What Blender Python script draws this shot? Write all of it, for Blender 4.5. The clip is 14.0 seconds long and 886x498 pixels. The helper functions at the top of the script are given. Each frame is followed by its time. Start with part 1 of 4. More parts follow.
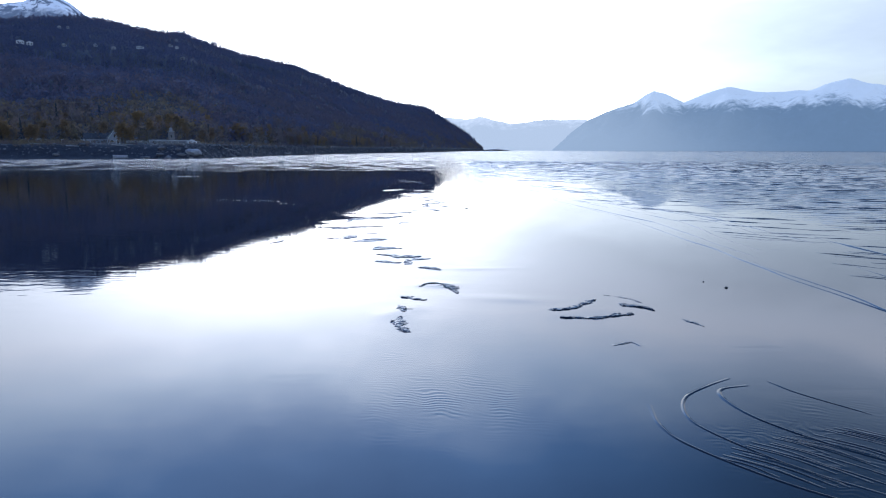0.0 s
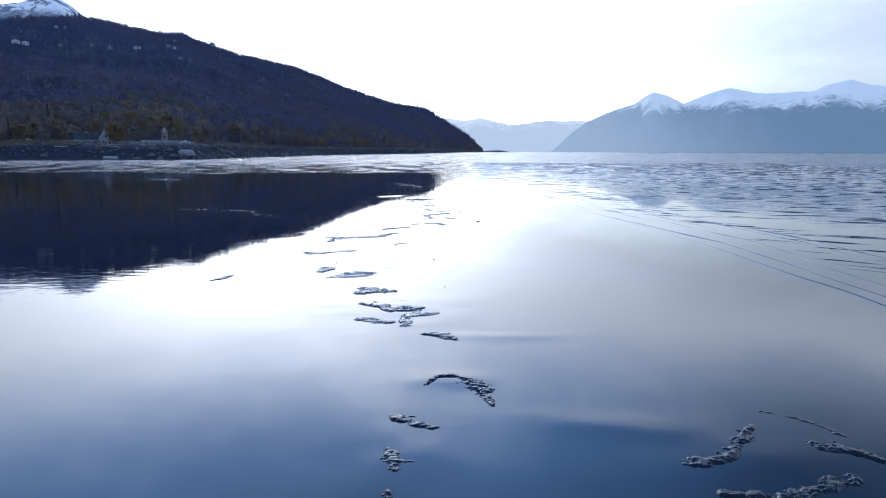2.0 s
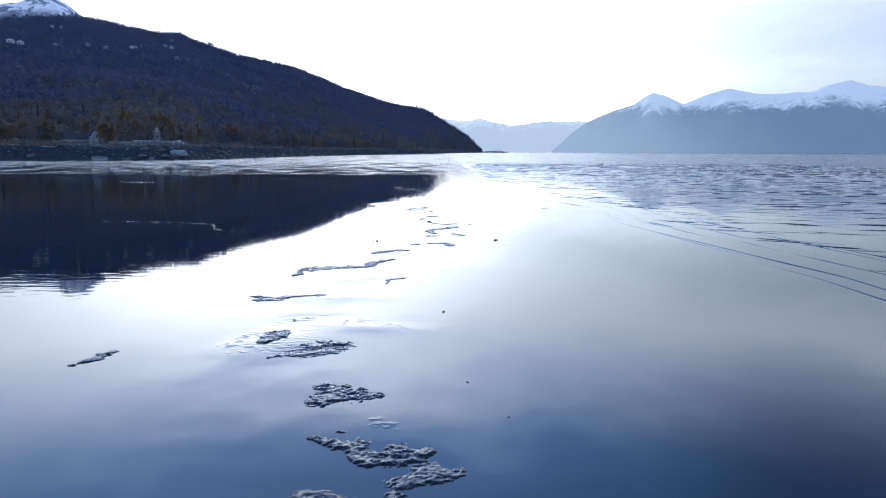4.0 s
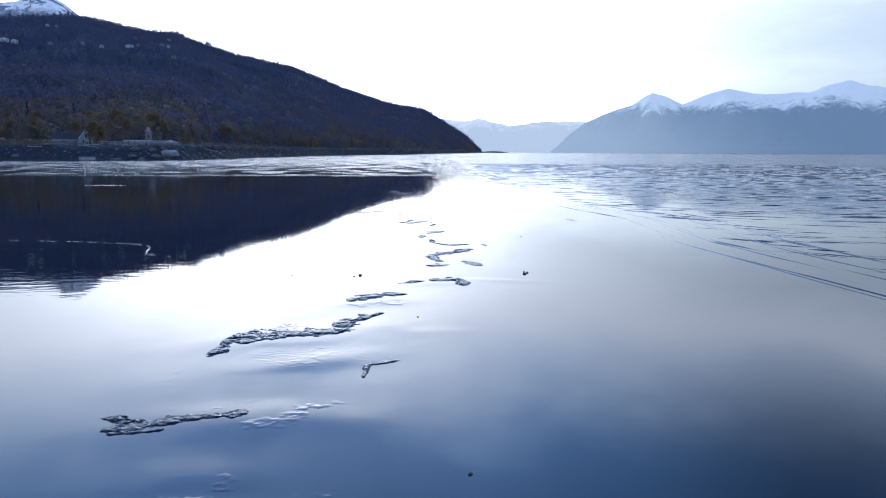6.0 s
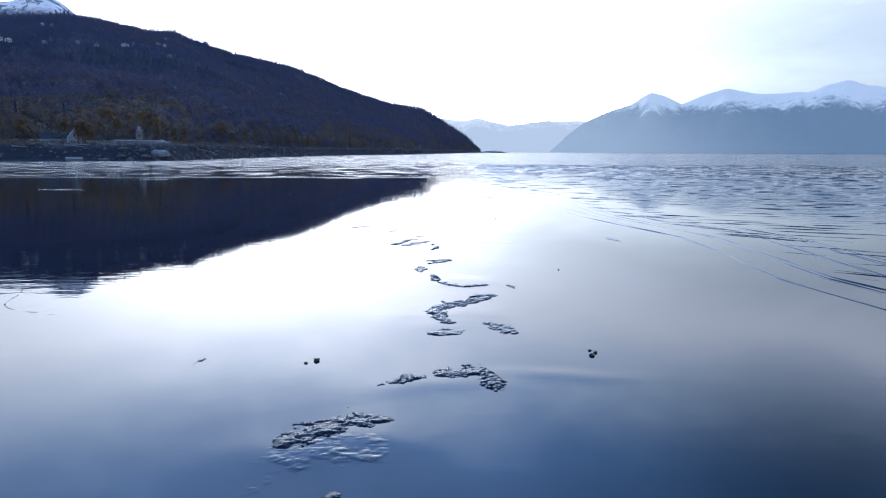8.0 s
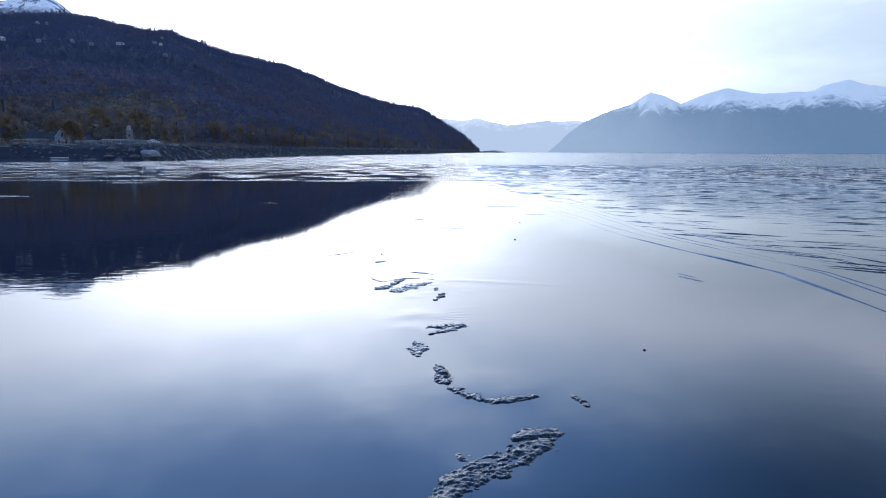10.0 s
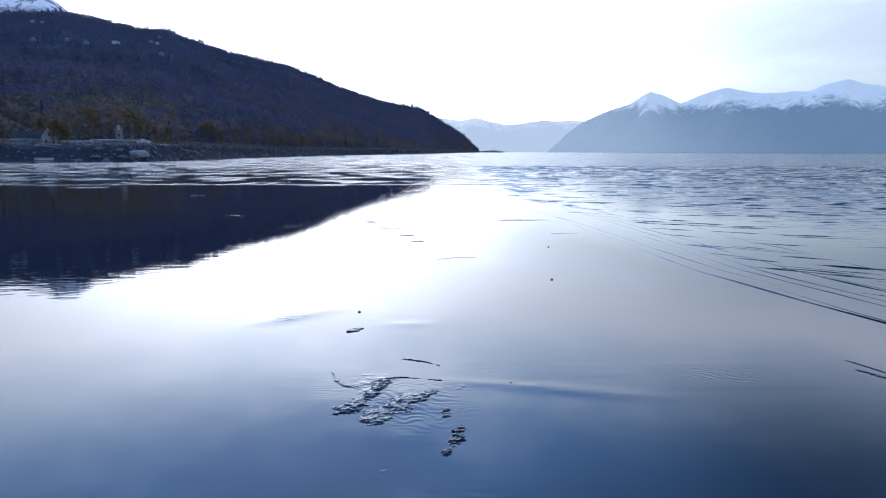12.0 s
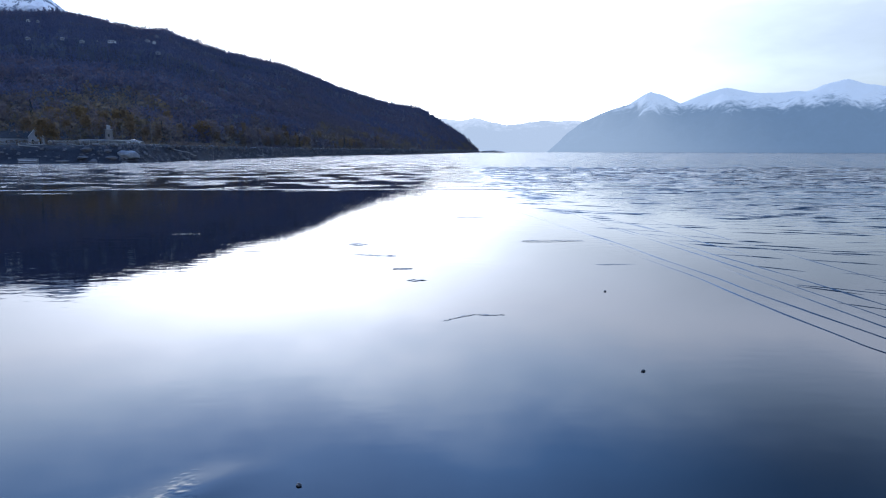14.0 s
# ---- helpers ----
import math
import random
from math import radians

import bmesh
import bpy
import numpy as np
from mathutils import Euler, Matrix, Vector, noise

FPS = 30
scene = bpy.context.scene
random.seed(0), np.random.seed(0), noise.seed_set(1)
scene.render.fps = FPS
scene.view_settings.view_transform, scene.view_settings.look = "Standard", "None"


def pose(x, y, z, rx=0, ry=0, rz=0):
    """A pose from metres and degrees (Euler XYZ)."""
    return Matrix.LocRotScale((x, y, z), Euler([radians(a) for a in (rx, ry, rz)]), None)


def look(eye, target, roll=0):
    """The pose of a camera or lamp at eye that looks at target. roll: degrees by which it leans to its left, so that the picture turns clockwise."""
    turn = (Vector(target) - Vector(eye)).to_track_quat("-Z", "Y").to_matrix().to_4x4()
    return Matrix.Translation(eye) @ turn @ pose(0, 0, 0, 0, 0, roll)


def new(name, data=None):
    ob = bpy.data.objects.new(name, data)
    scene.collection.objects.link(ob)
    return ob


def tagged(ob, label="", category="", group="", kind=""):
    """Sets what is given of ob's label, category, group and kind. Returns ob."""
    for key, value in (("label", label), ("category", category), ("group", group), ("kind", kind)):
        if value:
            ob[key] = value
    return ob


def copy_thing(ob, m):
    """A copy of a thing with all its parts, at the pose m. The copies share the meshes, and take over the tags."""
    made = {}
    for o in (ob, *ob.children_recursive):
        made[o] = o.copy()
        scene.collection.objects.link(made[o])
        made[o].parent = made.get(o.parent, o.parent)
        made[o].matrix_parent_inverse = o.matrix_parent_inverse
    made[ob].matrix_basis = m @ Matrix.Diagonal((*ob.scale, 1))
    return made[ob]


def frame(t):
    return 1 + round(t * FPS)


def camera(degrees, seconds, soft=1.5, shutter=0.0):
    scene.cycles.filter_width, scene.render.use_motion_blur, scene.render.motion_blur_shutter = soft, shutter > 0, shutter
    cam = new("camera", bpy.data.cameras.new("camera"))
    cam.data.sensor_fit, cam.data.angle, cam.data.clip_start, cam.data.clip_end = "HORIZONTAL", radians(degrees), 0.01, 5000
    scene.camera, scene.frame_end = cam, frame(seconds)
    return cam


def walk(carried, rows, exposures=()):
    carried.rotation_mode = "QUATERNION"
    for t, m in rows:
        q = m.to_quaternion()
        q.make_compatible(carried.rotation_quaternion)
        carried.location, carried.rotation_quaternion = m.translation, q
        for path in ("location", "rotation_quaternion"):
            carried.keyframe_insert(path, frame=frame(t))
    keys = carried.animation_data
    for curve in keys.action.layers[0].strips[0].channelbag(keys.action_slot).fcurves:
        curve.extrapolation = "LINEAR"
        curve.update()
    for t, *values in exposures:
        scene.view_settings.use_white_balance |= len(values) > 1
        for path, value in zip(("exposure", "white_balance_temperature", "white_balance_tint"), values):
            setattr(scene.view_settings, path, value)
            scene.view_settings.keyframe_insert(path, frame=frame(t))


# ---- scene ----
# the camera glides low over a tidal flat: seconds, place, heading (clockwise from +y), tilt, lean
cam = camera(76.1, 14.0, 1.1)
PATH = [
    (0, 0.172, -0.760, 5.216, 2.237, -9.958, 0.123),
    (1, 0.107, 3.971, 5.185, 2.257, -9.897, 0.137),
    (2, 0.034, 8.654, 5.136, 2.287, -9.849, 0.148),
    (3, -0.033, 13.306, 5.079, 2.327, -9.812, 0.156),
    (4, -0.085, 17.944, 5.022, 2.374, -9.787, 0.162),
    (5, -0.116, 22.588, 4.973, 2.427, -9.773, 0.166),
    (6, -0.123, 27.252, 4.940, 2.483, -9.767, 0.167),
    (7, -0.106, 31.952, 4.929, 2.541, -9.769, 0.166),
    (8, -0.069, 36.696, 4.942, 2.600, -9.777, 0.162),
    (9, -0.017, 41.486, 4.980, 2.657, -9.788, 0.155),
    (10, 0.045, 46.319, 5.040, 2.710, -9.801, 0.146),
    (11, 0.108, 51.181, 5.115, 2.759, -9.812, 0.135),
    (12, 0.162, 56.049, 5.193, 2.800, -9.818, 0.121),
    (13, 0.196, 60.887, 5.258, 2.832, -9.816, 0.104),
    (14, 0.200, 65.647, 5.286, 2.854, -9.803, 0.085),
]


def aim(x, y, z, heading, tilt, lean):
    h, p = radians(heading), radians(tilt)
    way = Vector((math.sin(h) * math.cos(p), math.cos(h) * math.cos(p), math.sin(p)))
    return look((x, y, z), Vector((x, y, z)) + way * 10, lean)


walk(cam, [(t, aim(*row)) for t, *row in PATH], exposures=[(0, -0.05, 5600, 12), (14, -0.05, 5600, 12)])

# ---- light: a low sun behind the wooded ridge, thin bright cloud round it ----
SUN_AZ, SUN_EL = -13.0, 7.5
sun_way = Vector((math.sin(radians(SUN_AZ)) * math.cos(radians(SUN_EL)),
                  math.cos(radians(SUN_AZ)) * math.cos(radians(SUN_EL)), math.sin(radians(SUN_EL))))


def link(tree, a, b):
    tree.links.new(a, b)


def node(tree, kind, **values):
    n = tree.nodes.new(kind)
    for key, value in values.items():
        n.inputs[key.replace("_", " ")].default_value = value
    return n


def maths(tree, op, a, b=None, c=None, clamp=False):
    n = tree.nodes.new("ShaderNodeMath")
    n.operation, n.use_clamp = op, clamp
    for k, v in enumerate((a, b, c)):
        if v is None:
            continue
        if isinstance(v, (int, float)):
            n.inputs[k].default_value = v
        else:
            link(tree, v, n.inputs[k])
    return n.outputs[0]


def span(tree, v, a, b, lo=0.0, hi=1.0, smooth=True):
    n = tree.nodes.new("ShaderNodeMapRange")
    n.interpolation_type = "SMOOTHSTEP" if smooth else "LINEAR"
    link(tree, v, n.inputs["Value"])
    for k, x in (("From Min", a), ("From Max", b), ("To Min", lo), ("To Max", hi)):
        n.inputs[k].default_value = x
    return n.outputs["Result"]


def noise_at(tree, vec, scale, detail=4.0, rough=0.55, stretch=(1, 1, 1), distort=0.0):
    m = tree.nodes.new("ShaderNodeMapping")
    m.inputs["Scale"].default_value = stretch
    link(tree, vec, m.inputs["Vector"])
    n = node(tree, "ShaderNodeTexNoise", Scale=scale, Detail=detail, Roughness=rough, Distortion=distort)
    link(tree, m.outputs[0], n.inputs["Vector"])
    return n.outputs["Fac"]


def mix_rgb(tree, fac, a, b, mode="MIX"):
    n = tree.nodes.new("ShaderNodeMix")
    n.data_type, n.blend_type = "RGBA", mode
    for socket, v in ((n.inputs[0], fac), (n.inputs[6], a), (n.inputs[7], b)):
        if isinstance(v, (int, float)):
            socket.default_value = v
        elif isinstance(v, (tuple, list)):
            socket.default_value = (*v, 1)
        else:
            link(tree, v, socket)
    return n.outputs[2]


def make_world():
    w = bpy.data.worlds.new("sky")
    scene.world = w
    w.use_nodes = True
    t = w.node_tree
    t.nodes.clear()
    out = t.nodes.new("ShaderNodeOutputWorld")
    sky = t.nodes.new("ShaderNodeTexSky")
    sky.sky_type, sky.sun_disc = "NISHITA", False
    sky.sun_elevation, sky.sun_rotation = radians(SUN_EL), radians(SUN_AZ)
    sky.air_density, sky.dust_density, sky.ozone_density = 1.0, 0.6, 2.5
    co = t.nodes.new("ShaderNodeTexCoord")
    d = co.outputs["Generated"]
    dot = t.nodes.new("ShaderNodeVectorMath")
    dot.operation = "DOT_PRODUCT"
    link(t, d, dot.inputs[0])
    dot.inputs[1].default_value = sun_way
    c = maths(t, "MAXIMUM", dot.outputs["Value"], 0.0)
    near = maths(t, "MULTIPLY", maths(t, "POWER", c, 30.0), 2.5)
    wide = maths(t, "MULTIPLY", maths(t, "POWER", c, 7.0), 2.8)
    glow = maths(t, "ADD", near, wide)
    sep = t.nodes.new("ShaderNodeSeparateXYZ")
    link(t, d, sep.inputs[0])
    up = maths(t, "MAXIMUM", sep.outputs[2], 0.0)
    lift = maths(t, "ADD", up, 0.22)
    flat = t.nodes.new("ShaderNodeCombineXYZ")
    link(t, maths(t, "DIVIDE", sep.outputs[0], lift), flat.inputs[0])
    link(t, maths(t, "DIVIDE", sep.outputs[1], lift), flat.inputs[1])
    clouds = span(t, noise_at(t, flat.outputs[0], 1.5, 6, 0.55, (0.75, 0.8, 1)), 0.34, 0.74)
    veil = maths(t, "MULTIPLY", glow, maths(t, "ADD", maths(t, "MULTIPLY", clouds, 0.30), 0.72))
    height = maths(t, "ADD", up, maths(t, "MULTIPLY", maths(t, "SUBTRACT", clouds, 0.5), -0.08))
    veil = maths(t, "MULTIPLY", veil, span(t, height, 0.30, 0.52, 1.0, 0.40))
    thick = t.nodes.new("ShaderNodeValToRGB")
    tone = t.nodes.new("ShaderNodeValToRGB")
    for ramp, stops in ((thick, ((0.0, (0.27,) * 3), (0.19, (0.31,) * 3), (0.29, (0.76,) * 3), (0.38, (0.96,) * 3), (0.50, (0.88,) * 3), (1.0, (1.0,) * 3))),
                        (tone, ((0.0, (0.91, 0.94, 1.0)), (0.29, (0.97, 0.96, 1.0)), (0.40, (0.62, 0.79, 1.02)), (0.50, (0.20, 0.49, 1.04)), (1.0, (0.16, 0.36, 0.95))))):
        while len(ramp.color_ramp.elements) < len(stops):
            ramp.color_ramp.elements.new(0.5)
        for k, (at, col) in enumerate(stops):
            ramp.color_ramp.elements[k].position = at
            ramp.color_ramp.elements[k].color = (*col, 1)
        link(t, height, ramp.inputs[0])
    haze = maths(t, "MULTIPLY", thick.outputs[0], maths(t, "ADD", maths(t, "MULTIPLY", clouds, 0.60), 1.50))
    away = maths(t, "MULTIPLY", span(t, height, 0.28, 0.47), span(t, c, 0.58, 0.92, 0.70, -0.55))
    haze = maths(t, "MULTIPLY", haze, maths(t, "SUBTRACT", 1.0, away))
    bg1 = t.nodes.new("ShaderNodeBackground")
    link(t, sky.outputs[0], bg1.inputs[0])
    bg1.inputs[1].default_value = 0.07
    bg2 = t.nodes.new("ShaderNodeBackground")
    bg2.inputs[0].default_value = (1.0, 0.985, 0.97, 1)
    link(t, veil, bg2.inputs[1])
    add = t.nodes.new("ShaderNodeAddShader")
    link(t, bg1.outputs[0], add.inputs[0])
    link(t, bg2.outputs[0], add.inputs[1])
    bg3 = t.nodes.new("ShaderNodeBackground")
    link(t, tone.outputs[0], bg3.inputs[0])
    link(t, haze, bg3.inputs[1])
    both = t.nodes.new("ShaderNodeAddShader")
    link(t, add.outputs[0], both.inputs[0])
    link(t, bg3.outputs[0], both.inputs[1])
    link(t, both.outputs[0], out.inputs[0])


make_world()
sun = new("sun", bpy.data.lights.new("sun", "SUN"))
sun.data.energy, sun.data.angle, sun.data.color = 2.0, radians(0.6), (1.0, 0.94, 0.86)
sun.matrix_world = look(sun_way * 100, (0, 0, 0))


# ---- materials ----
def material(name):
    m = bpy.data.materials.new(name)
    m.use_nodes = True
    t = m.node_tree
    b = t.nodes["Principled BSDF"]
    g = t.nodes.new("ShaderNodeNewGeometry")
    return m, t, b, g.outputs["Position"], g


def bump(t, b, height, strength=0.3, distance=0.1, normal=None):
    n = node(t, "ShaderNodeBump", Strength=strength, Distance=distance)
    link(t, height, n.inputs["Height"])
    if normal:
        link(t, normal, n.inputs["Normal"])
    if b:
        link(t, n.outputs[0], b.inputs["Normal"])
    return n.outputs[0]


def simple(name, dark, light, rough=0.7, scale=3.0, bumps=0.2, dist=0.02, metal=0.0, island=0.0, per_object=0.0):
    m, t, b, p, g = material(name)
    n1 = noise_at(t, p, scale, 6, 0.6)
    n2 = noise_at(t, p, scale * 7.3, 3, 0.6)
    f = maths(t, "ADD", maths(t, "MULTIPLY", n1, 0.7), maths(t, "MULTIPLY", n2, 0.3))
    f = span(t, f, 0.3, 0.7)
    if island:
        f = maths(t, "ADD", maths(t, "MULTIPLY", f, 1 - island), maths(t, "MULTIPLY", g.outputs["Random Per Island"], island))
    if per_object:
        o = t.nodes.new("ShaderNodeObjectInfo")
        f = maths(t, "ADD", maths(t, "MULTIPLY", f, 1 - per_object), maths(t, "MULTIPLY", o.outputs["Random"], per_object))
    link(t, mix_rgb(t, f, dark, light), b.inputs["Base Color"])
    link(t, span(t, n2, 0.3, 0.7, max(rough - 0.1, 0.02), min(rough + 0.1, 1)), b.inputs["Roughness"])
    b.inputs["Metallic"].default_value = metal
    if bumps:
        bump(t, b, f, bumps, dist)
    return m


def water_material(name="wet_flat", dark=None, light=None, rough=0.0, relief=0.0):
    """A film of still water over silt: ripples seaward of the shelf and in cat's paws near the shore.
    With dark and light given, mud shows where the attribute bare says that it stands out of the film."""
    m, t, b, p, g = material(name)
    stain = span(t, noise_at(t, p, 0.35, 5, 0.6), 0.35, 0.7)
    base = mix_rgb(t, stain, (0.004, 0.007, 0.014), (0.008, 0.012, 0.020))
    bare = None
    if dark:
        bt = t.nodes.new("ShaderNodeAttribute")
        bt.attribute_name = "bare"
        bare = bt.outputs["Fac"]
        clot = noise_at(t, p, 1.0, 4, 0.7, (16, 26, 16), 0.4)
        base = mix_rgb(t, bare, base, mix_rgb(t, span(t, clot, 0.35, 0.65), dark, light))
    link(t, base, b.inputs["Base Color"])
    b.inputs["IOR"].default_value = 1.42
    at = t.nodes.new("ShaderNodeAttribute")
    at.attribute_name = "chop"
    chop = at.outputs["Fac"]
    sep = t.nodes.new("ShaderNodeSeparateXYZ")
    link(t, p, sep.inputs[0])
    # cat's paws: flat patches that thicken towards the shore, and one long thread of ripples before them
    y = sep.outputs[1]
    patch = noise_at(t, p, 1.0, 5, 0.62, (0.10, 0.12, 1), 0.4)
    far = span(t, y, 148, 300, 0.0, 0.10, smooth=False)
    paw = maths(t, "MULTIPLY", span(t, maths(t, "ADD", patch, far), 0.535, 0.56), span(t, y, 146, 156))
    sway = noise_at(t, p, 1.0, 3, 0.5, (0.03, 0.0, 1))
    mid = maths(t, "ADD", y, maths(t, "MULTIPLY", sway, -9.0))
    thread = span(t, maths(t, "ABSOLUTE", maths(t, "SUBTRACT", mid, 141.5)), 0.5, 1.2, 1.0, 0.0)
    thread = maths(t, "MULTIPLY", thread, span(t, noise_at(t, p, 1.0, 3, 0.6, (0.05, 0.4, 1)), 0.34, 0.40))
    stray = maths(t, "MULTIPLY", span(t, noise_at(t, p, 1.0, 3, 0.5, (0.05, 0.22, 1)), 0.69, 0.705), span(t, y, 84, 110))
    calm = maths(t, "MAXIMUM", maths(t, "MAXIMUM", paw, thread), stray)
    # short crests on the open water, calm between them
    crests = None
    for stretch, width, weight in (((0.05, 0.16, 1), 0.022, 0.15), ((0.10, 0.34, 1), 0.022, 0.20)):
        n = noise_at(t, p, 1.0, 2, 0.5, stretch, 0.6)
        line = maths(t, "MULTIPLY", span(t, maths(t, "ABSOLUTE", maths(t, "SUBTRACT", n, 0.5)), 0.0, width, 1.0, 0.0), weight)
        crests = line if crests is None else maths(t, "ADD", crests, line)
    gaps = span(t, noise_at(t, p, 1.0, 3, 0.5, (0.05, 0.12, 1)), 0.38, 0.60)
    crests = maths(t, "MULTIPLY", maths(t, "MULTIPLY", crests, span(t, chop, 0.66, 0.9)), gaps)
    waves = noise_at(t, p, 1.0, 2, 0.5, (0.45, 1.3, 1), 0.4)
    amount = maths(t, "MAXIMUM", span(t, chop, 0.25, 1.0, 0.0, 0.5, smooth=False), maths(t, "MULTIPLY", calm, 3.0))
    hush = maths(t, "ADD", crests, maths(t, "MULTIPLY", maths(t, "MULTIPLY", waves, 0.9), amount))
    lee = span(t, sep.outputs[0], -18, -7, 0.034, 0.006)
    lee = maths(t, "ADD", lee, span(t, sep.outputs[1], 60, 190, 0.0, 0.03))
    lee = maths(t, "ADD", lee, maths(t, "MULTIPLY", span(t, sep.outputs[0], -4, 10), span(t, sep.outputs[1], 75, 140, 0.0, 0.09)))
    faint = maths(t, "MULTIPLY", noise_at(t, p, 1.0, 2, 0.5, (0.8, 2.4, 1)), lee)
    if dark:
        faint = maths(t, "ADD", faint, maths(t, "MULTIPLY", maths(t, "MULTIPLY", clot, bare), relief))
    n = node(t, "ShaderNodeBump", Strength=1.0, Distance=0.16)
    link(t, maths(t, "ADD", hush, faint), n.inputs["Height"])
    link(t, n.outputs[0], b.inputs["Normal"])
    gloss = maths(t, "ADD", maths(t, "MULTIPLY", amount, 0.05), 0.025)
    if dark:
        gloss = maths(t, "ADD", gloss, maths(t, "MULTIPLY", bare, rough))
    link(t, gloss, b.inputs["Roughness"])
    return m


def distance_material(name, rock, haze, haze_amount, snow_from, snow_to, snow=(0.80, 0.84, 0.90), snow_glow=(0.70, 0.80, 0.95), thin=0.0, pale=None, patchy=False):
    """Mountains miles off: rock, wood and snow; thick bright air is put in as their own glow."""
    m, t, b, p, g = material(name)
    sep = t.nodes.new("ShaderNodeSeparateXYZ")
    link(t, p, sep.inputs[0])
    n1 = noise_at(t, p, 0.004, 8, 0.65)
    n2 = noise_at(t, p, 0.02, 6, 0.65, (1, 1, 0.35))
    hgt = maths(t, "ADD", sep.outputs[2], maths(t, "MULTIPLY", maths(t, "SUBTRACT", n1, 0.5), 260))
    hgt = maths(t, "ADD", hgt, maths(t, "MULTIPLY", maths(t, "SUBTRACT", n2, 0.5), 200))
    white = span(t, hgt, snow_from, snow_to)
    if patchy:
        crag = noise_at(t, p, 0.018, 8, 0.7, (1, 1, 0.6))
        white = maths(t, "MULTIPLY", white, span(t, crag, 0.43, 0.50))
    col = mix_rgb(t, span(t, n2, 0.35, 0.7), rock, tuple(c * 1.7 for c in rock))
    link(t, mix_rgb(t, white, col, snow), b.inputs["Base Color"])
    b.inputs["Roughness"].default_value = 0.9
    # painted haze and light on the snow: emission, stronger to the left
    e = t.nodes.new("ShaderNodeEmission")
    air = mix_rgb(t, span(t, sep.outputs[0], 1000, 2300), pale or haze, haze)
    link(t, mix_rgb(t, white, air, snow_glow), e.inputs[0])
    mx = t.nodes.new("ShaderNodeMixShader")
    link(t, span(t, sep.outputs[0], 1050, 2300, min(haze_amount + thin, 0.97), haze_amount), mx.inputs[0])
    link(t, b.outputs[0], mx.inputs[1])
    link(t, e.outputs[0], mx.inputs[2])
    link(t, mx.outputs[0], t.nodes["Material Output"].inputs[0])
    return m


def forest_material(name, tones, rough=0.9):
    m, t, b, p, g = material(name)
    r = t.nodes.new("ShaderNodeValToRGB")
    while len(r.color_ramp.elements) < len(tones):
        r.color_ramp.elements.new(0.5)
    for k, tone in enumerate(tones):
        r.color_ramp.elements[k].position = k / max(len(tones) - 1, 1)
        r.color_ramp.elements[k].color = (*tone, 1)
    patch = noise_at(t, p, 0.006, 4, 0.6)
    stand = noise_at(t, p, 0.03, 4, 0.65)
    f = maths(t, "ADD", maths(t, "MULTIPLY", g.outputs["Random Per Island"], 0.25),
              maths(t, "ADD", span(t, patch, 0.35, 0.65, -0.15, 0.45), span(t, stand, 0.35, 0.65, -0.15, 0.45)))
    link(t, f, r.inputs[0])
    link(t, r.outputs[0], b.inputs["Base Color"])
    b.inputs["Roughness"].default_value = rough
    b.inputs["Specular IOR Level"].default_value = 0.1
    thin = t.nodes.new("ShaderNodeBsdfTranslucent")
    link(t, r.outputs[0], thin.inputs[0])
    mx = t.nodes.new("ShaderNodeMixShader")
    mx.inputs[0].default_value = 0.45
    link(t, b.outputs[0], mx.inputs[1])
    link(t, thin.outputs[0], mx.inputs[2])
    link(t, mx.outputs[0], t.nodes["Material Output"].inputs[0])
    return m


WATER = water_material()
MUD = water_material("wet_mud", (0.004, 0.004, 0.006), (0.020, 0.019, 0.022), 0.06, 0.05)
SILT = water_material("wet_silt", (0.045, 0.052, 0.058), (0.100, 0.106, 0.112), 0.14, 0.05)
STONE = simple("dark_stone", (0.02, 0.02, 0.022), (0.06, 0.058, 0.056), 0.5, 9, 0.4, 0.01)
# blue cast of the floor stands for haze over the hill
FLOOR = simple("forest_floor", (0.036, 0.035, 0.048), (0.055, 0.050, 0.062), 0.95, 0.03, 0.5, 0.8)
BANK = simple("bank_gravel", (0.010, 0.011, 0.018), (0.030, 0.031, 0.044), 0.9, 0.25, 0.5, 0.25)
RIPRAP = simple("riprap", (0.04, 0.04, 0.045), (0.16, 0.16, 0.175), 0.85, 0.6, 0.4, 0.1, island=0.5)
PALE_ROCK = simple("pale_rock", (0.20, 0.21, 0.24), (0.36, 0.38, 0.42), 0.8, 0.5, 0.4, 0.15)
ASPHALT = simple("asphalt", (0.04, 0.04, 0.045), (0.07, 0.07, 0.075), 0.85, 1.0, 0.2, 0.01)
# distance haze over the hill is put into these tones, paler and bluer
HAZED_WOODS = forest_material("autumn_woods", [(0.132, 0.144, 0.228), (0.145, 0.146, 0.220), (0.155, 0.142, 0.195), (0.180, 0.150, 0.170), (0.145, 0.138, 0.200)])
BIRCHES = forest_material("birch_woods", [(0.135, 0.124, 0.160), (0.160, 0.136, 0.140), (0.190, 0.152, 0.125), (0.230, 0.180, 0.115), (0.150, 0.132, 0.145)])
HAZED_SPRUCE = forest_material("spruce_woods", [(0.115, 0.128, 0.215), (0.125, 0.136, 0.220), (0.138, 0.142, 0.215)])
BARK = simple("bark", (0.10, 0.09, 0.08), (0.28, 0.26, 0.24), 0.9, 4, 0.5, 0.03)
GOLD = forest_material("gold_leaves", [(0.18, 0.138, 0.110), (0.23, 0.165, 0.108), (0.28, 0.195, 0.105)])
RUSSET = forest_material("russet_twigs", [(0.17, 0.150, 0.175), (0.20, 0.165, 0.170), (0.24, 0.180, 0.165)])
NEEDLE = forest_material("needles", [(0.050, 0.062, 0.080), (0.070, 0.080, 0.092)])
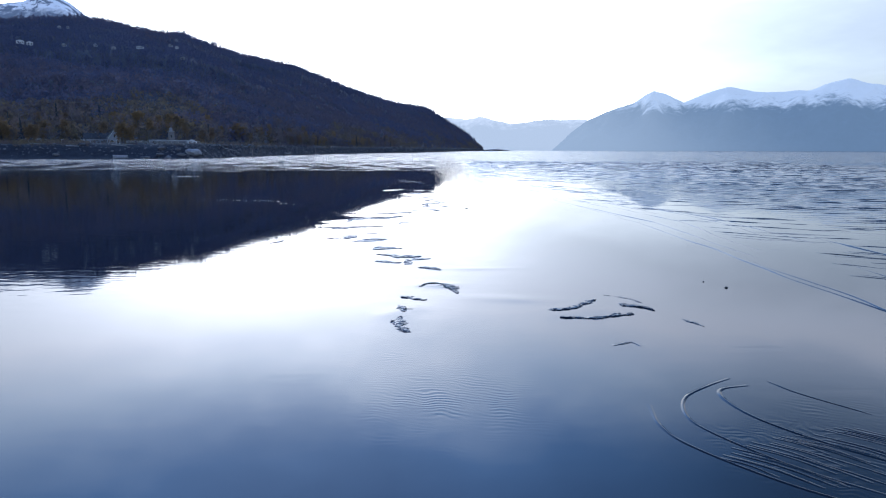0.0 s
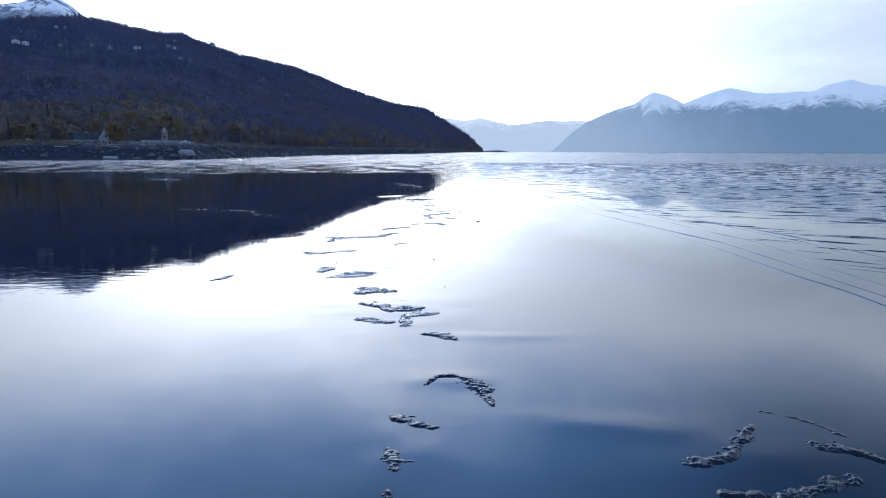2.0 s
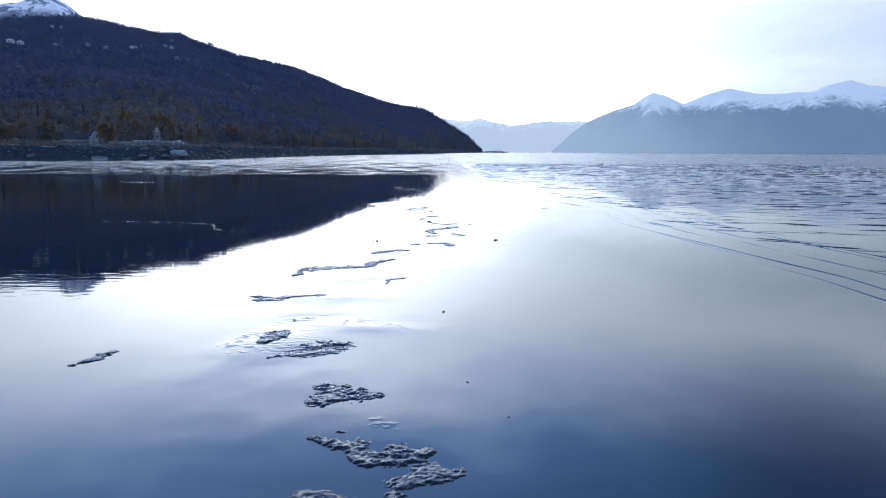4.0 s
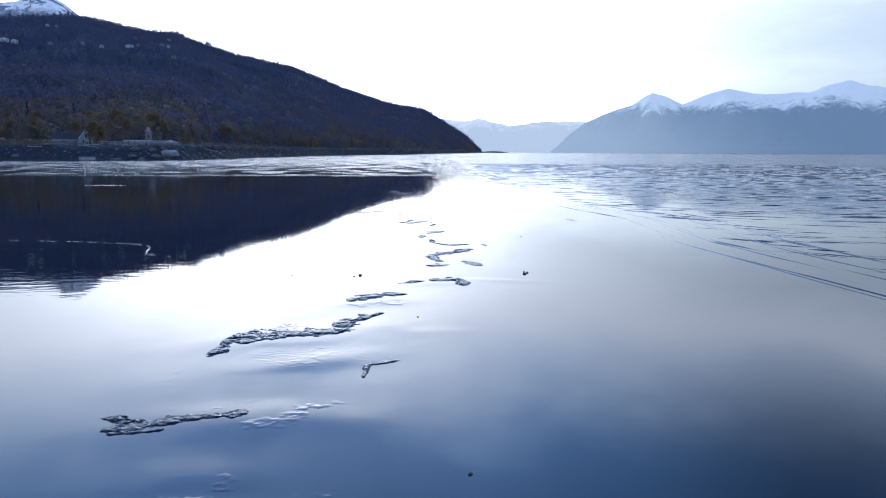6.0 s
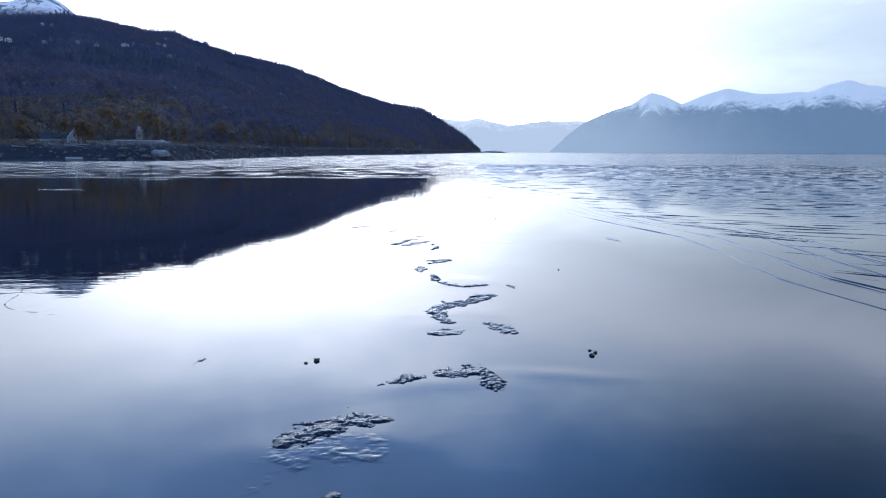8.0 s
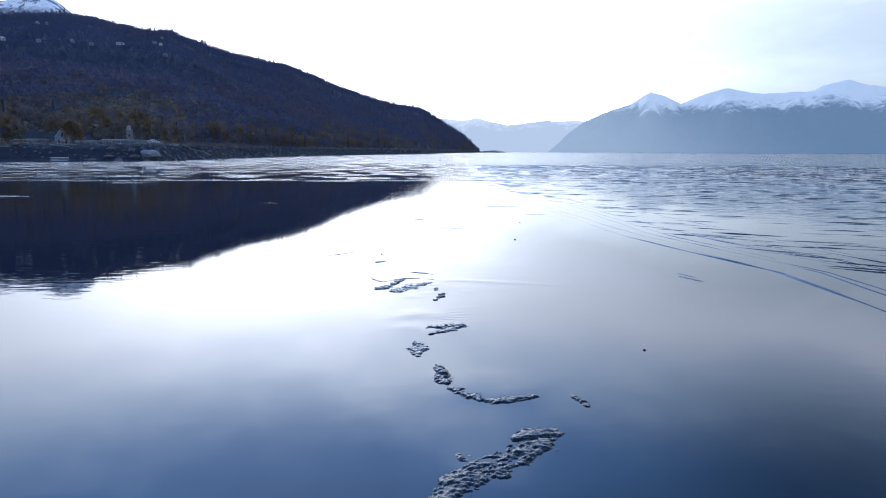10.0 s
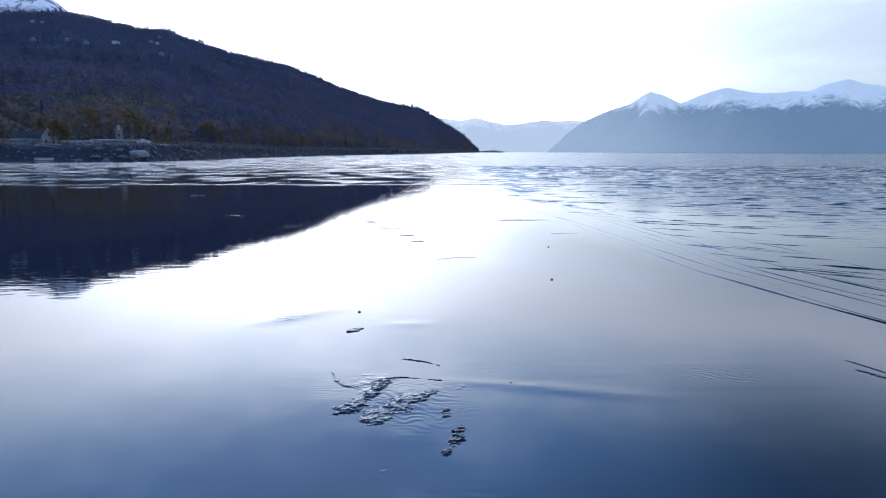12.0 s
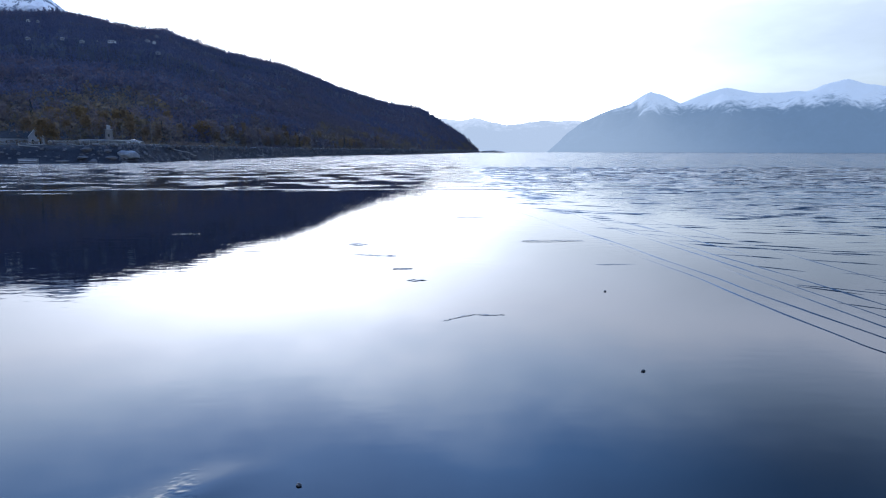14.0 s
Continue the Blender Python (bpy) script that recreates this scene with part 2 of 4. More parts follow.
WHITE = simple("faded_white_paint", (0.50, 0.52, 0.55), (0.66, 0.68, 0.70), 0.6, 1.5, 0.1, 0.01)
GREY_PAINT = simple("grey_paint", (0.22, 0.24, 0.28), (0.32, 0.34, 0.38), 0.6, 1.5, 0.1, 0.01)
ROOF = simple("dark_roof", (0.035, 0.037, 0.045), (0.075, 0.078, 0.09), 0.8, 1.5, 0.3, 0.03)
TIMBER = simple("weathered_timber", (0.11, 0.10, 0.10), (0.22, 0.21, 0.20), 0.85, 2.5, 0.4, 0.02)
PALE_TIMBER = simple("bleached_timber", (0.20, 0.20, 0.20), (0.34, 0.34, 0.34), 0.85, 2.5, 0.4, 0.02)
METAL = simple("galvanised_steel", (0.20, 0.21, 0.22), (0.32, 0.33, 0.35), 0.55, 5, 0.05, 0.005, metal=0.5)
RUBBER = simple("tyre_rubber", (0.015, 0.015, 0.015), (0.03, 0.03, 0.03), 0.8, 8, 0.1, 0.005)
GLASS = simple("dark_window_glass", (0.02, 0.025, 0.03), (0.04, 0.045, 0.05), 0.12, 0.4, 0.0)
FAR_RANGE = distance_material("far_range", (0.04, 0.05, 0.065), (0.22, 0.33, 0.48), 0.68, 250, 350, snow_glow=(0.58, 0.69, 0.82), thin=0.14, pale=(0.44, 0.55, 0.68))
BACK_RANGE = distance_material("back_range", (0.05, 0.06, 0.075), (0.62, 0.71, 0.82), 0.86, 160, 300, snow_glow=(0.86, 0.92, 1.0))
LEFT_PEAK = distance_material("snow_peak", (0.03, 0.035, 0.05), (0.20, 0.28, 0.46), 0.45, 590, 690, snow_glow=(0.58, 0.68, 0.88), patchy=True)


# ---- mesh helpers ----
def hashed(ix, iy, seed):
    h = (ix.astype(np.int64) * 374761393 + iy.astype(np.int64) * 668265263 + seed * 974634777) & 0x7FFFFFFF
    h = ((h ^ (h >> 13)) * 1274126177) & 0x7FFFFFFF
    return ((h ^ (h >> 16)) & 0xFFFF) / 65535.0


def value_noise(x, y, seed=0):
    x, y = np.asarray(x, float), np.asarray(y, float)
    ix, iy = np.floor(x), np.floor(y)
    fx, fy = x - ix, y - iy
    fx, fy = fx * fx * (3 - 2 * fx), fy * fy * (3 - 2 * fy)
    a, b = hashed(ix, iy, seed), hashed(ix + 1, iy, seed)
    c, d = hashed(ix, iy + 1, seed), hashed(ix + 1, iy + 1, seed)
    return (a * (1 - fx) + b * fx) * (1 - fy) + (c * (1 - fx) + d * fx) * fy


def fbm(x, y, seed=0, octaves=4, gain=0.5):
    total, amp, norm = 0.0, 1.0, 0.0
    for k in range(octaves):
        total = total + amp * (value_noise(np.asarray(x) * 2 ** k + 17.3 * k, np.asarray(y) * 2 ** k - 9.1 * k, seed + k) - 0.5)
        norm += amp
        amp *= gain
    return total / norm * 2


def smooth01(a, b, v):
    s = np.clip((v - a) / (b - a), 0, 1)
    return s * s * (3 - 2 * s)


def mesh_from(name, verts, faces, mat, shade=True):
    me = bpy.data.meshes.new(name)
    me.from_pydata([tuple(v) for v in verts], [], faces)
    me.materials.append(mat)
    if shade:
        me.polygons.foreach_set("use_smooth", [True] * len(me.polygons))
    me.update()
    return me


def grid_mesh(name, X, Y, Z, mat, keep=None):
    """A sheet from 2D arrays; keep: which quads stay."""
    ny, nx = X.shape
    idx = np.arange(nx * ny).reshape(ny, nx)
    q = np.stack([idx[:-1, :-1], idx[:-1, 1:], idx[1:, 1:], idx[1:, :-1]], -1).reshape(-1, 4)
    if keep is not None:
        q = q[keep.reshape(-1)]
    v = np.stack([X, Y, Z], -1).reshape(-1, 3)
    used = np.unique(q)
    remap = np.full(nx * ny, -1)
    remap[used] = np.arange(len(used))
    q, v = remap[q], v[used]
    me = bpy.data.meshes.new(name)
    me.vertices.add(len(v))
    me.vertices.foreach_set("co", v.ravel())
    me.loops.add(q.size)
    me.loops.foreach_set("vertex_index", q.ravel().astype(np.int32))
    me.polygons.add(len(q))
    me.polygons.foreach_set("loop_start", np.arange(0, q.size, 4, dtype=np.int32))
    me.update(calc_edges=True)
    me.polygons.foreach_set("use_smooth", np.ones(len(q), bool))
    me.materials.append(mat)
    return me, used


def part(name, bm, mat, parent, label=""):
    me = bpy.data.meshes.new(name)
    bm.to_mesh(me)
    bm.free()
    me.materials.append(mat)
    ob = new(name, me)
    ob.parent = parent
    return tagged(ob, label) if label else ob


def part_mesh(name, me, parent, label=""):
    ob = new(name, me)
    ob.parent = parent
    return tagged(ob, label) if label else ob


def box(bm, cx, cy, cz, sx, sy, sz, bevel=0.0):
    """A box by its centre and sizes."""
    got = bmesh.ops.create_cube(bm, size=1.0, matrix=Matrix.Translation((cx, cy, cz)) @ Matrix.Diagonal((sx, sy, sz, 1)))
    if bevel:
        edges = list({e for v in got["verts"] for e in v.link_edges})
        bmesh.ops.bevel(bm, geom=edges, offset=bevel, segments=1, affect="EDGES")
    return bm


def rod(bm, a, b, r1, r2, sides=8):
    a, b = Vector(a), Vector(b)
    d = b - a
    m = Matrix.Translation((a + b) / 2) @ d.to_track_quat("Z", "Y").to_matrix().to_4x4()
    bmesh.ops.create_cone(bm, cap_ends=True, segments=sides, radius1=r1, radius2=r2, depth=d.length, matrix=m)
    return bm


def thing(name, m, label, category, group="", kind=""):
    ob = new(name)
    ob.matrix_world = m
    return tagged(ob, label, category, group, kind)


# ---- the flat: one sheet of wet silt and water that reaches the horizon ----
def graded(lo, fine_lo, fine_hi, hi, step, grow=1.06):
    right, left, s = [fine_hi], [fine_lo], step
    while right[-1] < hi:
        s *= grow
        right.append(right[-1] + s)
    s = step
    while left[-1] > lo:
        s *= grow
        left.append(left[-1] - s)
    return np.array(left[::-1][:-1] + list(np.arange(fine_lo, fine_hi, step)) + right)


# the shelf beyond which the open water begins
EDGE_Y = [-100, 17, 27, 40, 58, 69, 80, 96, 121, 150, 200, 400, 1000]
EDGE_X = [17, 15.2, 15.8, 16.4, 14.0, 15.0, 12.4, 11.4, 8.0, 9.0, 14.0, 30.0, 60.0]

# broad low swells of silt under the film: x, y, long radius, short radius, turn, height
SWELLS = [
    (3.6, 18.6, 1.8, 0.55, -8, 0.035), (2.2, 23.8, 1.9, 0.35, 0, 0.03), (0.7, 20.9, 0.9, 0.5, 0, 0.05),
    (5.6, 17.2, 1.9, 0.8, 10, 0.03), (-0.4, 17.4, 0.7, 1.2, 0, 0.03), (-1.2, 27.6, 2.2, 1.4, 0, 0.035),
    (-3.2, 37.2, 2.2, 0.7, 0, 0.05), (-1.4, 33.7, 1.5, 0.5, -10, 0.055), (-3.6, 32.6, 2.4, 1.1, 48, 0.06),
    (-3.5, 35.4, 1.2, 0.5, 0, 0.03), (-3.2, 42.0, 2.6, 1.0, 12, 0.05), (-2.4, 40.3, 1.9, 0.6, 16, 0.045),
    (0.4, 42.4, 1.1, 0.4, 0, 0.010), (-1.7, 45.7, 1.5, 0.8, 10, 0.045), (0.4, 48.3, 1.6, 0.6, 0, 0.035),
    (3.2, 48.6, 1.6, 0.3, -8, 0.022), (1.4, 53.4, 1.4, 1.4, 0, 0.035), (1.6, 58.0, 1.4, 1.0, 0, 0.04),
    (0.3, 61.6, 1.0, 1.2, 0, 0.035), (0.1, 63.4, 0.8, 0.6, 0, 0.03), (0.2, 67.6, 1.7, 1.5, 20, 0.05),
    (3.0, 67.8, 2.4, 0.25, -12, 0.025), (-3.5, 73.8, 1.2, 0.5, 35, 0.05), (0.0, 72.7, 0.6, 0.3, 0, 0.02),
    (-3.0, 42.0, 4.0, 3.0, 0, 0.02), (0.0, 28.0, 4.0, 5.0, 0, 0.02),
]


def swell_height(X, Y):
    Z = np.zeros_like(X)
    for x, y, a, b, turn, h in SWELLS:
        c, s = math.cos(radians(turn)), math.sin(radians(turn))
        u, v = (X - x) * c + (Y - y) * s, -(X - x) * s + (Y - y) * c
        u = u + 0.35 * b * fbm(X * 0.9, Y * 0.9, 5, 2)
        v = v + 0.35 * b * fbm(X * 0.9, Y * 0.9, 9, 2)
        Z += 0.6 * h * np.exp(-(u / a) ** 2 * 1.2 - (v / b) ** 2 * 1.2)
    return Z


def build_flat():
    xs = graded(-4800, -9, 13, 4800, 0.18, 1.06)
    ys = graded(-4800, 6, 99, 4990, 0.18, 1.06)
    X, Y = np.meshgrid(xs, ys)
    near = (np.abs(X) < 40) & (Y > 0) & (Y < 120)
    Z = np.zeros_like(X)
    Z[near] = swell_height(X[near], Y[near])
    edge = np.interp(Y, EDGE_Y, EDGE_X)
    off = X - edge + 1.6 * fbm(X * 0.10, Y * 0.07, 21, 3)
    chop = smooth01(1, 22, off) * (0.6 + 0.4 * smooth01(30, 130, off))
    me, _ = grid_mesh("ground", X, Y, Z, WATER)
    at = me.attributes.new("chop", "FLOAT", "POINT")
    at.data.foreach_set("value", chop.ravel().astype(np.float32))
    return tagged(new("ground", me), "wet tidal flat under a still film of water", "tidal flat", kind="structure")


build_flat()


# ---- the wooded hill and its shore, by bearing from the start of the flight ----
SHORE_AZ = [-110, -70, -50, -40, -34, -30, -26, -23, -20.5, -17, -12, -8, -3, 0.3, 3, 5, 6.3, 8.0]
SHORE_R = [500, 420, 378, 364, 358, 350, 346, 344, 352, 415, 540, 680, 860, 1010, 1500, 2000, 2350, 2500]
SKY_AZ = [-110, -60, -45, -34.3, -32.2, -28.7, -26.7, -24.2, -22.9, -21.4, -20.5, -16.5, -14.0, -11.5, -9.9, -7.3, -5.2, -2.4, 0.6, 2.0, 3.1, 4.8, 5.6, 6.3, 8.0]
SKY_EL = [6.0, 8.5, 9.4, 9.8, 10.15, 10.65, 10.5, 10.1, 9.85, 10.1, 9.65, 8.55, 8.15, 7.65, 7.05, 5.98, 5.34, 4.5, 4.08, 3.2, 2.5, 1.45, 0.68, 0.10, 0.0]
RIDGE_AZ = [-110, -60, -34, -21, -10, 0, 4, 6.3, 8.0]
RIDGE_R = [1400, 1500, 1750, 2000, 2200, 2450, 2580, 2560, 2560]
BENCH = 7.5


def land_height(az, r):
    S, R = np.interp(az, SHORE_AZ, SHORE_R), np.interp(az, RIDGE_AZ, RIDGE_R)
    el = np.tan(np.radians(np.interp(az, SKY_AZ, SKY_EL)))
    x, y = r * np.sin(np.radians(az)), r * np.cos(np.radians(az))
    bench = np.minimum(BENCH, 2.0 + 0.5 * R * el)
    d = r - S + 6 * fbm(x * 0.02, y * 0.02, 61, 3)
    z = -1.0 + 2.2 * smooth01(-4, 14, d) + (bench - 1.2) * smooth01(6, 19, d)
    s = np.clip((d - 75) / np.maximum(R - S - 75, 30), 0, 1.6)
    rise = np.where(s <= 1, s ** 1.12, 1 - 1.3 * (s - 1) ** 1.2)
    bumps = fbm(x * 0.0045, y * 0.0045, 71, 5) * 26 * smooth01(0.02, 0.25, s) * (1 - smooth01(0.72, 0.98, s)) * np.clip(el / 0.1, 0, 1)
    z = z + (np.maximum(R * el - bench, 0)) * rise + bumps
    return z


def land_z(x, y):
    return float(land_height(math.degrees(math.atan2(x, y)), math.hypot(x, y)))


def build_hill():
    az = np.concatenate([np.linspace(-110, -46, 60), np.linspace(-45, 7.9, 300)])
    s = np.concatenate([np.linspace(0, 0.08, 24) ** 1.0, np.linspace(0.09, 1.0, 90), np.linspace(1.03, 1.5, 14)])
    A, K = np.meshgrid(az, s)
    S, R = np.interp(A, SHORE_AZ, SHORE_R), np.interp(A, RIDGE_AZ, RIDGE_R)
    r = S - 10 + K * (R - S + 10)
    Z = land_height(A, r)
    X, Y = r * np.sin(np.radians(A)), r * np.cos(np.radians(A))
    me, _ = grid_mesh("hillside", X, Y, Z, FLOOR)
    me.materials.append(BANK)
    low = np.array([sum(me.vertices[v].co.z for v in p.vertices) / 4 < BENCH - 0.3 for p in me.polygons], dtype=np.int32)
    me.polygons.foreach_set("material_index", low)
    tagged(new("hillside", me), "steep wooded hillside falling to a gravel shore", "hillside", kind="structure")


build_hill()


# ---- distant ranges ----
def build_range(name, az, el, shore, ridge, mat, label, seed, power=1.0, rough=0.05):
    A = np.linspace(az[0], az[-1], 340)
    s = np.concatenate([np.linspace(0, 1, 44), np.linspace(1.02, 1.15, 4)])
    A2, K = np.meshgrid(A, s)
    top = np.tan(np.radians(np.interp(A2, az, el)))
    top = np.maximum(top + rough * 0.012 * fbm(A2 * 0.9, A2 * 0 + 3, seed, 4) * np.clip(top / 0.05, 0, 1), 0.0)
    r = shore + K * (ridge - shore)
    x, y = r * np.sin(np.radians(A2)), r * np.cos(np.radians(A2))
    rise = np.where(K <= 1, K ** power, 1 - (K - 1) * 5)
    gullies = fbm(A2 * 0.8 + K * 0.5, K * 3.0, seed + 5, 5) * rough
    Z = ridge * top * np.maximum(rise + gullies * smooth01(0.02, 0.2, K) * (1 - smooth01(0.8, 1.0, K)), 0) - 2
    me, _ = grid_mesh(name, x, y, Z, mat)
    tagged(new(name, me), label, "mountains", kind="structure")


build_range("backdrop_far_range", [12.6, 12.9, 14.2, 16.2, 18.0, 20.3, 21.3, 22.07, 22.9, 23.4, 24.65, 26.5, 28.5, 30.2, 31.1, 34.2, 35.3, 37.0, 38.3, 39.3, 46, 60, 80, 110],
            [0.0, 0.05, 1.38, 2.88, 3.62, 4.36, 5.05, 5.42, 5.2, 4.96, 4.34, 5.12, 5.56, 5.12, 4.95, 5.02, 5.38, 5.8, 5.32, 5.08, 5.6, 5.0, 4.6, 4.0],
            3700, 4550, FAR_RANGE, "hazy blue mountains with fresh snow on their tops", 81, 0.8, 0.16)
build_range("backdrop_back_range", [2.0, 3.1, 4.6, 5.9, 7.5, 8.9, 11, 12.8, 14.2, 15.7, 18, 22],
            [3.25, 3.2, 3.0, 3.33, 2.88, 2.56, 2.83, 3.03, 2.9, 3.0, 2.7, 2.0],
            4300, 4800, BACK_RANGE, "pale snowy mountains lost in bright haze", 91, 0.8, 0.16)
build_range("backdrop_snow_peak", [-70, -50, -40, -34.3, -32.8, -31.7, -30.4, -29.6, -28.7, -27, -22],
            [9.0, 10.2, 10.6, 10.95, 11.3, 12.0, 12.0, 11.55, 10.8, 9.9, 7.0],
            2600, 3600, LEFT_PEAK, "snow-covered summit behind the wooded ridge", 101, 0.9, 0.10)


# ---- banks of rough mud that stand out of the film ----
def curve_through(points, steps=6):
    """A smooth line through a few places."""
    p = np.array(points, float)
    if len(p) < 3:
        return p
    q = np.vstack([2 * p[0] - p[1], p, 2 * p[-1] - p[-2]])
    out = []
    for k in range(1, len(q) - 2):
        for u in np.linspace(0, 1, steps, endpoint=False):
            a, b, c, d = q[k - 1], q[k], q[k + 1], q[k + 2]
            out.append(0.5 * (2 * b + (c - a) * u + (2 * a - 5 * b + 4 * c - d) * u ** 2 + (3 * b - a - 3 * c + d) * u ** 3))
    out.append(p[-1])
    return np.array(out)


def mud_bank(points, width, height, rough, mat, label, name="mud_bank", category="mud bank", cell=0.03, seed=0, fine=True):
    """A low wet dome along a line: a steep ragged face to the south, a long smooth fall to the north, loose flecks round it."""
    pts = curve_through(points)
    reach = width * 2.6 + 0.15
    lo, hi = pts.min(0) - reach, pts.max(0) + reach
    X, Y = np.meshgrid(np.arange(lo[0], hi[0], cell), np.arange(lo[1], hi[1], cell))
    wx = X + 0.9 * width * fbm(X * 1.1, Y * 1.1, seed + 3, 3)
    wy = Y + 0.9 * width * fbm(X * 1.1, Y * 1.1, seed + 8, 3)
    seg = np.concatenate([[0], np.cumsum(np.linalg.norm(np.diff(pts, axis=0), axis=1))])
    D, along = np.full(X.shape, 1e9), np.zeros(X.shape)
    for k, (a, b) in enumerate(zip(pts[:-1], pts[1:])):
        ab = b - a
        f = np.clip(((wx - a[0]) * ab[0] + (wy - a[1]) * ab[1]) / max(ab @ ab, 1e-6), 0, 1)
        dx, dy = wx - a[0] - f * ab[0], wy - a[1] - f * ab[1]
        d = np.hypot(dx, dy / np.where(dy > 0, 1.5, 0.75))
        closer = d < D
        D = np.where(closer, d, D)
        along = np.where(closer, seg[k] + f * (seg[k + 1] - seg[k]), along)
    end = np.clip(np.minimum(along, seg[-1] - along) / (0.45 * seg[-1] + 1e-6), 0, 1)
    local = width * (0.50 + 0.45 * np.sqrt(end)) * (1.0 + 0.75 * fbm(along * 1.3, along * 0 + seed, seed + 40, 2))
    q = D / np.maximum(local, 0.02)
    if fine:
        field = 1.2 * np.exp(-0.75 * q ** 2) + 1.45 * fbm(X * 2.8, Y * 4.4, seed + 50, 5, 0.78) * smooth01(2.6, 1.0, q) - 0.64
        up = np.clip(field, 0, None)
        grain = 0.5 * fbm(X * 8.0, Y * 12.0, seed + 20, 2) + 0.6 * fbm(X * 17.0, Y * 24.0, seed + 25, 1)
        Z = height * (1 - np.exp(-2.2 * up)) + rough * grain * np.clip(up * 3, 0, 1) + 0.03 * np.minimum(field, 0)
    else:
        dome = np.exp(-1.1 * q ** 2) * np.clip(0.75 + 1.2 * fbm(X * 1.3, Y * 1.3, seed + 60, 3), 0, 1.2)
        grain = fbm(X * 6.0 + Y * 2.0, Y * 11.0, seed + 20, 4, 0.7)
        Z = dome * (height + rough * grain) - 0.004
    level = swell_height(X, Y)
    keep = Z > (-0.006 if fine else -0.002)
    keep = keep[:-1, :-1] | keep[1:, :-1] | keep[:-1, 1:] | keep[1:, 1:]
    if not keep.any():
        return None
    cx, cy = pts.mean(0)
    me, kept = grid_mesh(name, X - cx, Y - cy, Z + level, mat, keep)
    at = me.attributes.new("bare", "FLOAT", "POINT")
    bare = smooth01(0.0, 0.008, Z) if fine else smooth01(0.0, 0.022, Z)
    at.data.foreach_set("value", bare.ravel()[kept].astype(np.float32))
    ob = new(name, me)
    ob.location = (cx, cy, 0)
    return tagged(ob, label, category, "mud banks on the flat")


